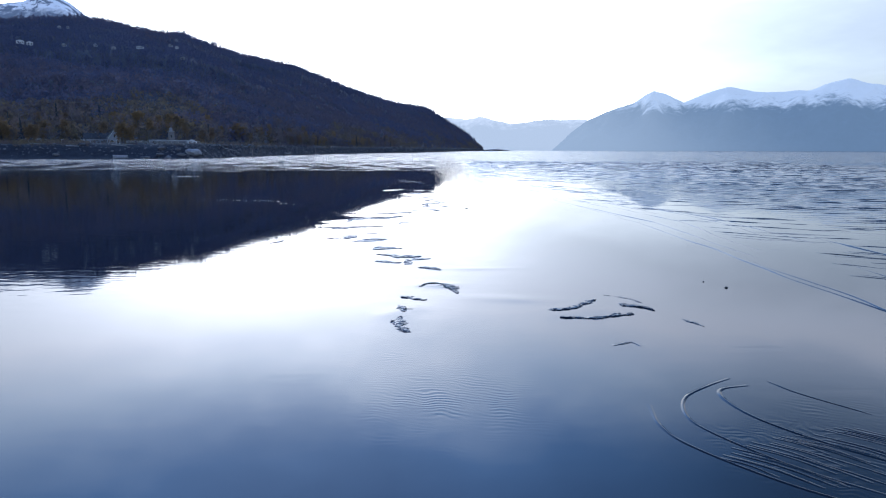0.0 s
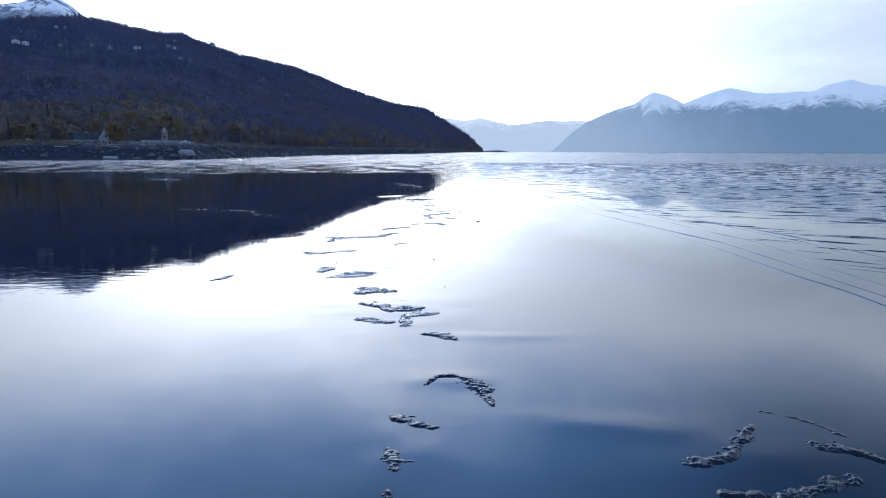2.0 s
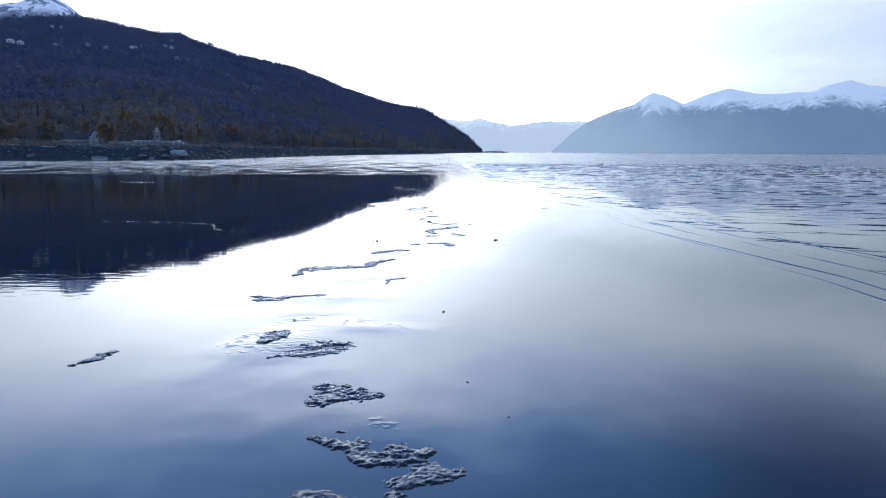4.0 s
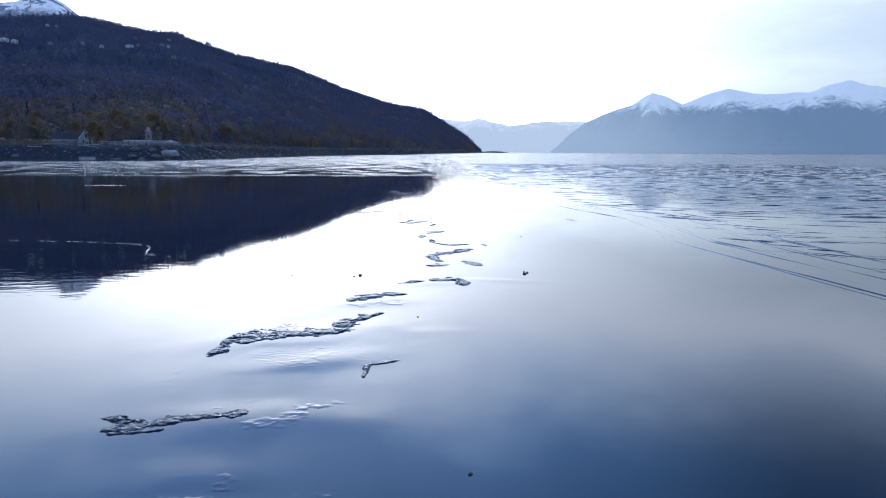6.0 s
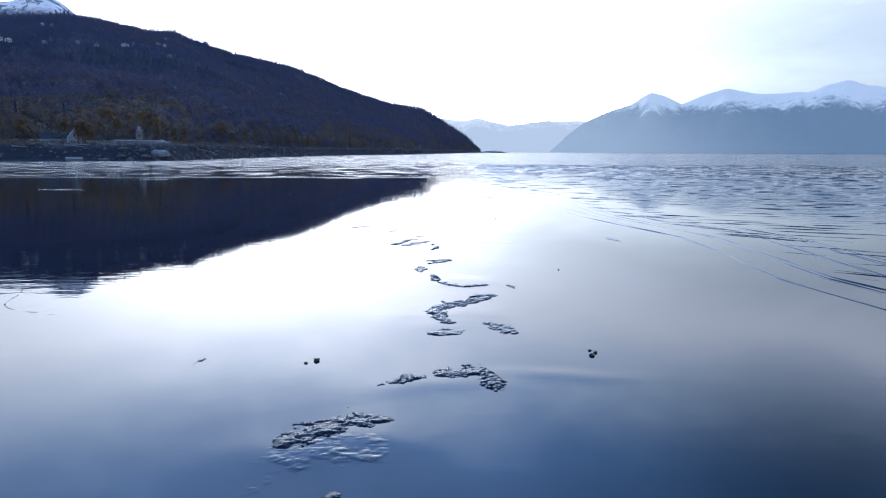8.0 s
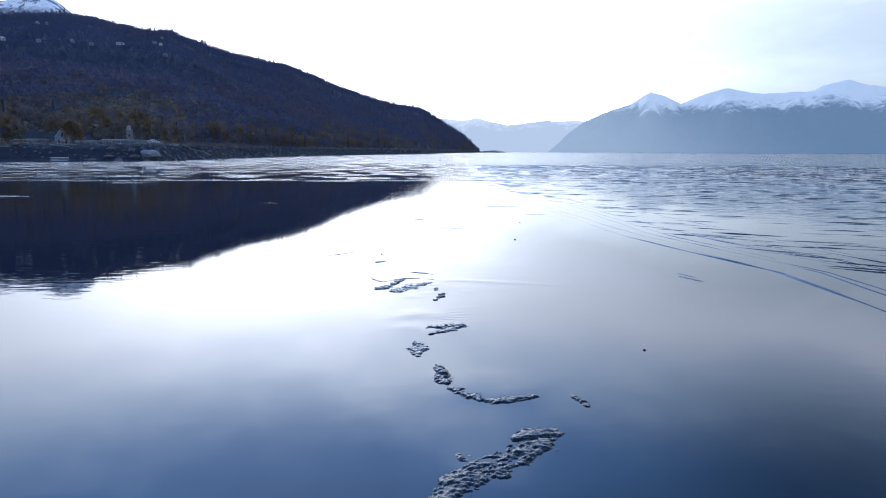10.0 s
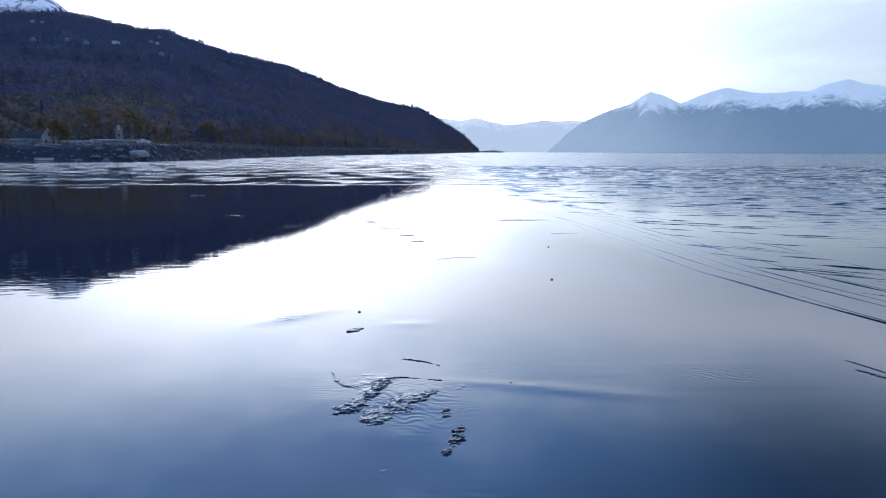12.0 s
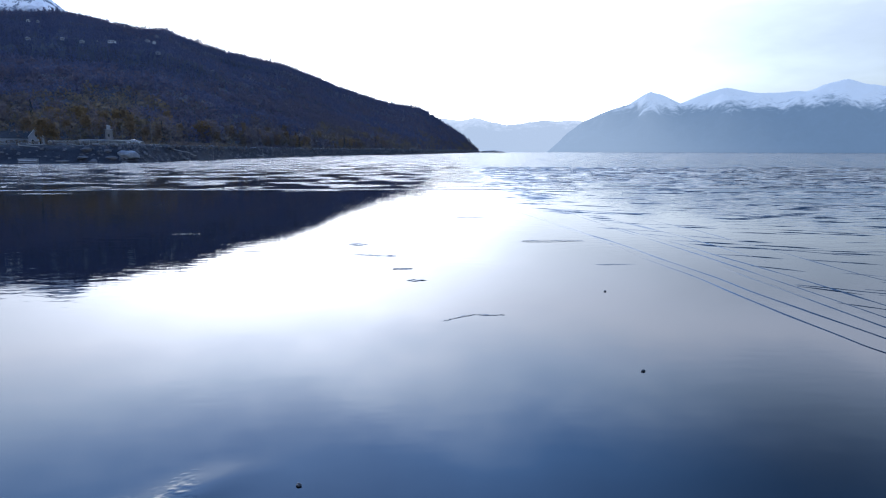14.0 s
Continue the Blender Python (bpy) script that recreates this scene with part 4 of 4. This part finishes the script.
# ---- trees along the shore ----
def tree_proto(kind, seed):
    rng = np.random.default_rng(seed)
    root = new({"gold": "birch_tree", "russet": "bare_tree", "spruce": "spruce_tree"}[kind])
    height = {"gold": 13.0, "russet": 14.0, "spruce": 15.0}[kind]
    bm = bmesh.new()
    lean = Vector((rng.uniform(-0.6, 0.6), rng.uniform(-0.6, 0.6), 0))
    pts = [Vector((0, 0, -0.5)) + lean * k ** 1.5 + Vector((0, 0, height * 0.95 * k)) for k in np.linspace(0, 1, 6)]
    for k in range(5):
        rod(bm, pts[k], pts[k + 1], 0.22 * (1 - k * 0.17), 0.22 * (1 - (k + 1) * 0.17), 6)
    ends = []
    limbs = 22 if kind != "spruce" else 0
    for k in range(limbs):
        f = rng.uniform(0.25, 0.95)
        start = pts[0].lerp(pts[5], f)
        a, reach = rng.uniform(0, 6.28), height * rng.uniform(0.12, 0.26) * (1.15 - f * 0.6)
        end = start + Vector((math.cos(a) * reach, math.sin(a) * reach, reach * rng.uniform(0.6, 1.4)))
        rod(bm, start, end, 0.08, 0.02, 4)
        ends += [start.lerp(end, q) for q in (0.45, 0.7, 1.0)]
    part("trunk", bm, BARK, root)
    verts, faces = [], []

    def leaf(p, size):
        n = len(verts)
        for q in range(4):
            verts.append(tuple(p + Vector(rng.normal(0, size, 3))))
        faces.extend([(n, n + 1, n + 2), (n, n + 2, n + 3)])
    if kind == "spruce":
        for k in range(420):
            f = rng.uniform(0.06, 1.0)
            r = 2.6 * (1 - f) * (0.55 + 0.45 * math.cos(f * 40)) * rng.uniform(0.5, 1.0) + 0.05
            a = rng.uniform(0, 6.28)
            leaf(Vector((math.cos(a) * r, math.sin(a) * r, height * f - 0.25 * r)), 0.22)
        mat = NEEDLE
    else:
        for e in ends:
            for k in range(8 if kind == "gold" else 4):
                leaf(e + Vector(rng.normal(0, 0.5, 3)), 0.34 if kind == "gold" else 0.24)
        mat = GOLD if kind == "gold" else RUSSET
    part_mesh("crown", mesh_from("crown", verts, faces, mat, False), root)
    label = {"gold": "birch with thin yellow autumn leaves", "russet": "almost bare tree with russet twigs",
             "spruce": "slender dark green spruce"}[kind]
    return tagged(root, label, "tree", "trees along the shore")


PROTOS = [tree_proto("gold", 1), tree_proto("gold", 2), tree_proto("gold", 3), tree_proto("russet", 4), tree_proto("russet", 5), tree_proto("russet", 6), tree_proto("spruce", 7), tree_proto("spruce", 8)]
rng = np.random.default_rng(77)
count = 0
used = set()
while count < 330:
    az = rng.uniform(-43, -1.5)
    d = 50 + 120 * rng.uniform() ** 1.5
    r = np.interp(az, SHORE_AZ, SHORE_R) + d
    if rng.uniform() > 0.5 + 0.5 * (r < 700):
        continue
    x, y = r * math.sin(radians(az)), r * math.cos(radians(az))
    if -222 < x < -132 and d < 92:
        continue
    k = int(rng.choice(8, p=[0.15, 0.14, 0.14, 0.17, 0.16, 0.16, 0.05, 0.03]))
    grow = rng.uniform(0.6, 1.15)
    m = pose(x, y, land_z(x, y), 0, 0, rng.uniform(0, 360)) @ Matrix.Diagonal((grow, grow, grow, 1))
    if k not in used:
        used.add(k)
        PROTOS[k].matrix_world = m
    else:
        c = copy_thing(PROTOS[k], m)
        c.scale = (grow, grow, grow)
    count += 1
for k, x, y, grow in ((0, -181, 358, 1.15), (1, -184, 360, 1.0), (2, -178, 359, 0.9), (0, -176, 359, 0.6), (2, -139, 372, 0.8), (1, -134, 376, 0.9)):
    c = copy_thing(PROTOS[k], pose(x, y, land_z(x, y), 0, 0, k * 50 + x))
    c.scale = (grow, grow, grow)


# ---- shore: riprap, boulders, logs, road ----
def rock_field(name, n, az_lo, az_hi, d_lo, d_hi, big, seed):
    rng = np.random.default_rng(seed)
    verts, faces = [], []
    for _ in range(n):
        az, d = rng.uniform(az_lo, az_hi), rng.uniform(d_lo, d_hi)
        r = np.interp(az, SHORE_AZ, SHORE_R) + d
        x, y = r * math.sin(radians(az)), r * math.cos(radians(az))
        z, s = land_z(x, y), big * rng.uniform(0.35, 1.0) ** 1.5
        n0 = len(verts)
        for a in range(5):
            t = a * 1.2566 + rng.uniform(-0.4, 0.4)
            verts.append((x + s * math.cos(t) * rng.uniform(0.7, 1.3), y + s * math.sin(t), z - 0.3 * s))
        for a in range(4):
            t = a * 1.571 + rng.uniform(-0.5, 0.5)
            verts.append((x + 0.6 * s * math.cos(t), y + 0.6 * s * math.sin(t), z + s * rng.uniform(0.35, 0.8)))
        faces += [(n0, n0 + 1, n0 + 6, n0 + 5), (n0 + 1, n0 + 2, n0 + 6), (n0 + 2, n0 + 3, n0 + 7, n0 + 6), (n0 + 3, n0 + 4, n0 + 8, n0 + 7), (n0 + 4, n0, n0 + 5, n0 + 8), (n0 + 5, n0 + 6, n0 + 7, n0 + 8)]
    tagged(new(name, mesh_from(name, verts, faces, RIPRAP, False)), "grey broken rock along the foot of the bank", "riprap", kind="stuff")


rock_field("riprap", 1500, -22, -3, 8, 36, 1.5, 31)
rock_field("shore_rocks", 700, -42, -21, 6, 40, 0.9, 32)
rock_field("headland_rocks", 500, -3, 6.2, 4, 30, 2.5, 33)

BOULDERS = [clod_mesh(20 + k, PALE_ROCK if k == 0 else RIPRAP, "boulder", 1.0, 0.62) for k in range(4)]
rng = np.random.default_rng(91)
for k in range(46):
    az, d = rng.uniform(-32, -9), rng.uniform(4, 26)
    r = np.interp(az, SHORE_AZ, SHORE_R) + d
    x, y = r * math.sin(radians(az)), r * math.cos(radians(az))
    s = rng.uniform(0.7, 2.0)
    ob = new("boulder", BOULDERS[1 + k % 3])
    ob.matrix_world = pose(x, y, land_z(x, y) + 0.2 * s, 0, 0, k * 47) @ Matrix.Diagonal((s * rng.uniform(0.9, 1.6), s, s * rng.uniform(0.7, 1.0), 1))
    tagged(ob, "grey boulder on the gravel shore", "boulder", "boulders on the shore")
ob = new("boulder", BOULDERS[0])
ob.matrix_world = pose(-131, 336, land_z(-132, 334) + 1.6, 0, 0, 12) @ Matrix.Diagonal((4.6, 3.2, 3.4, 1))
tagged(ob, "large pale boulder at the water's edge", "boulder")
for k, (az, r, s) in enumerate(((-16.6, 385, 1.1), (-16.1, 388, 0.8), (-7.0, 560, 1.2), (-6.3, 565, 1.5), (-8.8, 520, 0.9))):
    ob = new("boulder", BOULDERS[1 + k % 3])
    ob.matrix_world = pose(r * math.sin(radians(az)), r * math.cos(radians(az)), 0.1, 0, 0, k * 90) @ Matrix.Diagonal((s * 1.6, s, s, 1))
    tagged(ob, "dark boulder awash off the shore", "boulder", "boulders on the shore")

# a low spit of rock off the headland
tagged(new("rock_spit", clod_mesh(44, STONE, "rock_spit", 1.0, 0.5)), "low dark rock spit off the headland", "rock spit")
bpy.data.objects["rock_spit"].matrix_world = pose(315, 2330, 1.0, 0, 0, -8) @ Matrix.Diagonal((48, 30, 14, 1))


def log_thing(x, y, length, turn, tilt, mat, r=0.28):
    bm = bmesh.new()
    for k in range(4):
        a, b = -length / 2 + length * k / 4, -length / 2 + length * (k + 1) / 4
        rod(bm, (a, 0.12 * math.sin(k * 2.1), 0), (b, 0.12 * math.sin(k * 2.1 + 2.1), 0), r * (1 - 0.12 * k), r * (1 - 0.12 * (k + 1)), 8)
    rod(bm, (-length / 2, 0, 0), (-length / 2 - 0.1, 0.1, 0.7), r * 0.7, r * 0.3, 6)
    me = bpy.data.meshes.new("driftwood_log")
    bm.to_mesh(me)
    bm.free()
    me.materials.append(mat)
    ob = new("driftwood_log", me)
    ob.matrix_world = pose(x, y, land_z(x, y) + r * 1.2, 0, tilt, turn)
    tagged(ob, "bleached driftwood log stranded on the gravel", "driftwood", "logs on the shore")


for k, (az, d, length, turn, tilt) in enumerate(((-27.2, 14, 8, 10, 6), (-26.8, 17, 9, -4, 2), (-28.4, 20, 6, 30, 10), (-18.6, 14, 9, 40, 14), (-18.0, 12, 8, 25, 18), (-17.6, 10, 7, 55, 12),
                                                 (-24.6, 20, 7, -20, 6), (-33.0, 18, 8, 5, 3), (-19.8, 22, 6, 10, 8), (-17.0, 16, 6, -15, 10), (-15.6, 20, 7, 30, 8), (-30.6, 12, 7, -6, 2))):
    r = np.interp(az, SHORE_AZ, SHORE_R) + d
    log_thing(r * math.sin(radians(az)), r * math.cos(radians(az)), length, turn, tilt, PALE_TIMBER)


def build_road():
    az = np.linspace(-20.4, 4.5, 160)
    S = np.interp(az, SHORE_AZ, SHORE_R)
    X, Y, Z = [], [], []
    for d in (41, 44.5, 48):
        r = S + d
        X.append(r * np.sin(np.radians(az)))
        Y.append(r * np.cos(np.radians(az)))
        Z.append(land_height(az, r) + 0.25)
    zz = np.max(np.array(Z), axis=0)
    me, _ = grid_mesh("road", np.array(X), np.array(Y), np.array([zz, zz + 0.05, zz]), ASPHALT)
    tagged(new("road", me), "narrow asphalt road along the top of the bank", "road", kind="structure")


build_road()

# ---- buildings along the shore ----
def facing(x, y, extra=0.0, dz=0.0):
    """A pose on the land whose -y side looks to the start of the flight."""
    return pose(x, y, land_z(x, y) + dz, 0, 0, -math.degrees(math.atan2(x, y)) + extra)


def gable_bm(w, d, eave, ridge, over=0.3, thick=0.18):
    """Two roof slabs, ridge along y."""
    bm = bmesh.new()
    for sgn in (-1, 1):
        run, rise = w / 2 + over, (ridge - eave) * (w / 2 + over) / (w / 2)
        lo = Vector((sgn * run, 0, ridge - rise))
        vs = []
        for dz in (0.0, thick):
            for yy in (-d / 2 - over, d / 2 + over):
                vs += [bm.verts.new((0, yy, ridge + dz)), bm.verts.new((lo.x, yy, lo.z + dz))]
        for f in ((0, 1, 3, 2), (4, 6, 7, 5), (0, 2, 6, 4), (1, 5, 7, 3), (0, 4, 5, 1), (2, 3, 7, 6)):
            bm.faces.new([vs[i] for i in f])
    bmesh.ops.recalc_face_normals(bm, faces=bm.faces)
    return bm


def house(m, w, d, eave, ridge, wall_mat, roof_mat, label, windows, door=None, chimney=False, group=""):
    h = thing("house", m, label, "house", group)
    bm = bmesh.new()
    box(bm, 0, 0, eave / 2 - 0.4, w, d, eave + 0.8)
    for yy in (-d / 2, d / 2 - 0.2):
        vs = [bm.verts.new(p) for p in ((-w / 2, yy, eave), (w / 2, yy, eave), (0, yy, ridge), (-w / 2, yy + 0.2, eave), (w / 2, yy + 0.2, eave), (0, yy + 0.2, ridge))]
        for f in ((0, 1, 2), (3, 5, 4), (0, 2, 5, 3), (1, 4, 5, 2)):
            bm.faces.new([vs[i] for i in f])
    part("wall", bm, wall_mat, h)
    for sgn in (-1, 1):
        part("bargeboard", rod(bmesh.new(), (sgn * (w / 2 + 0.25), -d / 2 - 0.38, eave - 0.25), (0, -d / 2 - 0.38, ridge + 0.02), 0.14, 0.14, 4), WHITE, h)
    roof = part("roof", gable_bm(w, d, eave, ridge), roof_mat, h, "dark shingled roof")
    if chimney:
        part("chimney", box(bmesh.new(), w * 0.22, d * 0.1, ridge, 0.7, 0.7, 1.6, 0.04), GREY_PAINT, roof)
    for x, z, ww, hh in windows:
        win = part("window", box(box(box(box(bmesh.new(), x - ww / 2, -d / 2 - 0.05, z, 0.1, 0.12, hh + 0.1), x + ww / 2, -d / 2 - 0.05, z, 0.1, 0.12, hh + 0.1),
                                     x, -d / 2 - 0.05, z + hh / 2, ww, 0.118, 0.1), x, -d / 2 - 0.05, z - hh / 2, ww, 0.118, 0.1), WHITE, h)
        part("pane", box(bmesh.new(), x, -d / 2 - 0.02, z, ww - 0.1, 0.06, hh - 0.1), GLASS, win)
    if door:
        part("door", box(bmesh.new(), door, -d / 2 - 0.03, 1.05, 0.95, 0.1, 2.1, 0.02), TIMBER, h)
    return h


house(facing(-194, 372, 6), 6.6, 10, 4.6, 9.2, GREY_PAINT, ROOF, "steep gabled grey house with white trim near the shore",
      [(-1.6, 2.0, 1.0, 2.6), (1.6, 2.0, 1.0, 2.6), (0, 5.8, 1.0, 2.2)], 0.01)
house(facing(-207, 379, 96), 7.5, 17, 3.2, 6.6, GREY_PAINT, ROOF, "long low grey house wing with a dark roof", [(-1.5, 1.8, 1.2, 1.3), (1.6, 1.8, 1.2, 1.3)], chimney=True)
house(facing(-239, 368, 4), 5.0, 4.0, 2.6, 3.7, WHITE, ROOF, "small white shed on top of the bank", [(0.9, 1.5, 1.2, 1.0)], -1.2)
house(facing(-147, 376, -8), 5.5, 5.0, 2.4, 3.6, WHITE, METAL, "small white hut with a pale roof by the deck", [(0, 1.4, 1.4, 1.0)], 1.6)
house(facing(-172, 384, 92), 4.0, 9, 2.4, 3.4, WHITE, METAL, "low white shed with a pale metal roof", [(0, 1.4, 1.6, 0.9)])

# a round tower with a small domed lantern
tower = thing("tower", facing(-161, 379) @ Matrix.Diagonal((1.0, 1.0, 1.15, 1)), "slim grey tower with a domed cap", "tower")
bm = bmesh.new()
rod(bm, (0, 0, -0.5), (0, 0, 7.6), 2.0, 1.7, 12)
part("shaft", bm, TIMBER, tower)
bm = bmesh.new()
rod(bm, (0, 0, 7.6), (0, 0, 7.9), 2.1, 2.1, 12)
part("gallery", bm, METAL, tower)
bm = bmesh.new()
rod(bm, (0, 0, 7.9), (0, 0, 9.0), 0.95, 0.9, 10)
part("lantern", bm, METAL, tower)
bm = bmesh.new()
bmesh.ops.create_uvsphere(bm, u_segments=12, v_segments=8, radius=1.0, matrix=Matrix.Translation((0, 0, 9.0)) @ Matrix.Diagonal((1, 1, 0.8, 1)))
part("dome", bm, METAL, tower)
for z in (2.2, 5.0):
    part("window", box(bmesh.new(), 0, -1.88 + z * 0.04, z, 0.8, 0.3, 1.2, 0.03), GLASS, tower)

# a long timber deck with railings
deck = thing("deck", facing(-160, 366, 0, 0.6), "long pale timber deck on posts with white railings", "deck")
part("platform", box(bmesh.new(), 0, 0, 0.9, 42, 5.0, 0.3, 0.04), PALE_TIMBER, deck)
for k in range(15):
    x = -20.4 + k * 2.91
    part("post", rod(bmesh.new(), (x, -2.3, -3.4), (x, -2.3, 2.0), 0.14, 0.12, 6), TIMBER, deck)
for z in (1.5, 2.0):
    part("rail", rod(bmesh.new(), (-20.8, -2.3, z), (20.8, -2.3, z), 0.07, 0.07, 6), WHITE, deck)
roof_shelter = thing("shelter", facing(-159, 374, 0), "flat-roofed white shelter behind the deck", "shelter")
part("roof", box(bmesh.new(), 0, 0, 3.2, 26, 5, 0.3, 0.05), WHITE, roof_shelter)
part("back_wall", box(bmesh.new(), 0, 2.2, 1.3, 25, 0.25, 3.5), GREY_PAINT, roof_shelter)
for k in range(7):
    part("post", rod(bmesh.new(), (-12.4 + k * 4.13, -2.2, -0.5), (-12.4 + k * 4.13, -2.2, 3.1), 0.12, 0.12, 6), WHITE, roof_shelter)

# poles, white gateposts, steps, a fence
def utility_pole(x, y, h, arm=True):
    p = thing("utility_pole", facing(x, y), "tall weathered timber pole with a crossarm" if arm else "tall slim timber pole", "pole", "poles along the shore")
    part("mast", rod(bmesh.new(), (0, 0, -0.5), (0, 0, h), 0.16, 0.11, 8), TIMBER, p)
    if arm:
        part("crossarm", box(bmesh.new(), 0, -0.14, h - 0.6, 2.2, 0.12, 0.14, 0.01), TIMBER, p)
        part("lamp_head", box(bmesh.new(), 0.9, -0.3, h - 0.45, 0.5, 0.3, 0.15, 0.03), METAL, p)


for x, y, h, arm in ((-213, 374, 12.5, False), (-174, 376, 9.5, True), (-156, 383, 12, False), (-141, 383, 13, False), (-120, 415, 8, True), (-105, 470, 8, True), (-98, 540, 8, True), (-245, 385, 9, True)):
    utility_pole(x, y, h, arm)


def gate_frame(x, y, w, h):
    g = thing("gate_frame", facing(x, y), "white painted timber frame beside the house", "frame", "white frames by the house")
    for sx in (-w / 2, w / 2):
        part("post", box(bmesh.new(), sx, 0, h / 2 - 0.2, 0.22, 0.22, h + 0.4, 0.02), WHITE, g)
    part("lintel", box(bmesh.new(), 0, 0, h + 0.08, w + 0.4, 0.24, 0.2, 0.02), WHITE, g)


for x, y, w, h in ((-214, 366, 2.2, 3.2), (-210, 366, 2.0, 3.2), (-222, 366, 1.4, 3.4), (-243, 364, 3.0, 2.8), (-232, 367, 1.6, 2.6)):
    gate_frame(x, y, w, h)

steps = thing("steps", facing(-159.6, 311, 4), "white boarded steps down to the gravel", "steps")
for k in range(3):
    part("board", box(bmesh.new(), 0, 0.5 * k, 0.35 + 0.62 * k, 7.0, 0.5, 0.26, 0.03), WHITE, steps)
for sx in (-3.1, 3.1):
    part("stringer", box(bmesh.new(), sx, 0.5, 0.5, 0.25, 1.8, 1.6, 0.02), TIMBER, steps)


def guard_rail(az_lo, az_hi):
    az = np.linspace(az_lo, az_hi, 9)
    g = thing("guard_rail", Matrix(), "pale steel guard rail along the shore road", "guard rail", "guard rails")
    pts = []
    for a in az:
        r = np.interp(a, SHORE_AZ, SHORE_R) + 39.5
        x, y = r * math.sin(radians(a)), r * math.cos(radians(a))
        pts.append(Vector((x, y, land_z(x, y) + 0.9)))
    for p in pts:
        part("post", rod(bmesh.new(), p - Vector((0, 0, 1.4)), p + Vector((0, 0, 0.1)), 0.1, 0.1, 6), METAL, g)
    bm = bmesh.new()
    for a, b in zip(pts[:-1], pts[1:]):
        rod(bm, a, b, 0.17, 0.17, 6)
    part("rail", bm, METAL, g)


for a in np.arange(-22, -2, 2.5):
    guard_rail(a, a + 2.45)

# a van on the shore road
def van(m, label):
    v = thing("van", m, label, "van")
    bm = bmesh.new()
    box(bm, 0, 0, 1.25, 4.9, 1.95, 1.5, 0.15)
    part("body", bm, WHITE, v)
    part("windscreen", box(bmesh.new(), 2.3, 0, 1.55, 0.36, 1.7, 0.6, 0.03), GLASS, v)
    for y in (-0.99, 0.99):
        part("side_window", box(bmesh.new(), 1.2, y, 1.6, 1.3, 0.05, 0.5, 0.01), GLASS, v)
    for x in (-1.6, 1.6):
        for y in (-0.85, 0.85):
            w = part("wheel", rod(bmesh.new(), (x, y - 0.13, 0.36), (x, y + 0.13, 0.36), 0.36, 0.36, 14), RUBBER, v)
            part("rim", rod(bmesh.new(), (x, y - 0.14, 0.36), (x, y + 0.14, 0.36), 0.2, 0.2, 10), METAL, w)


r = np.interp(-1.9, SHORE_AZ, SHORE_R) + 44.5
x, y = r * math.sin(radians(-1.9)), r * math.cos(radians(-1.9))
van(pose(x, y, land_z(x, y) + 0.3, 0, 0, 60), "white van on the road under the woods")

# houses high on the hill
for az, el, w, d, eave, ridge, mat in ((-33.3, 8.05, 15, 10, 6.0, 9.0, WHITE), (-32.7, 8.0, 12, 10, 6.0, 8.5, WHITE), (-30.4, 8.1, 9, 8, 4.5, 7, GREY_PAINT), (-30.6, 9.5, 8, 8, 4.5, 6.5, WHITE),
                                       (-30.0, 9.5, 7, 8, 4.5, 6.5, GREY_PAINT), (-28.2, 8.3, 8, 8, 4, 6.5, GREY_PAINT), (-26.9, 8.2, 9, 8, 4, 6.5, GREY_PAINT), (-24.9, 8.4, 16, 9, 4.0, 6.0, WHITE),
                                       (-22.5, 8.75, 10, 8, 4, 6, GREY_PAINT), (-22.0, 8.6, 8, 8, 4, 6, WHITE), (-21.6, 7.75, 10, 8, 4, 6, GREY_PAINT), (-22.0, 9.2, 9, 8, 4, 6, GREY_PAINT)):
    S, R = np.interp(az, SHORE_AZ, SHORE_R), np.interp(az, RIDGE_AZ, RIDGE_R)
    rs = np.linspace(S + 80, R, 300)
    k = int(np.argmax(land_height(np.full(300, az), rs) / rs > math.tan(radians(el))))
    x, y = rs[k] * math.sin(radians(az)), rs[k] * math.cos(radians(az))
    w, d, eave, ridge = w * 0.7, d * 0.6, eave * 0.6, ridge * 0.6
    house(facing(x, y, (k % 5) * 6 - 12, 6.5), w, d, eave, ridge, mat, ROOF, "pale house among the trees high on the hill",
          [(-w * 0.28, eave * 0.5, w * 0.2, eave * 0.4), (w * 0.28, eave * 0.5, w * 0.2, eave * 0.4)], 0.01, group="houses on the hill")
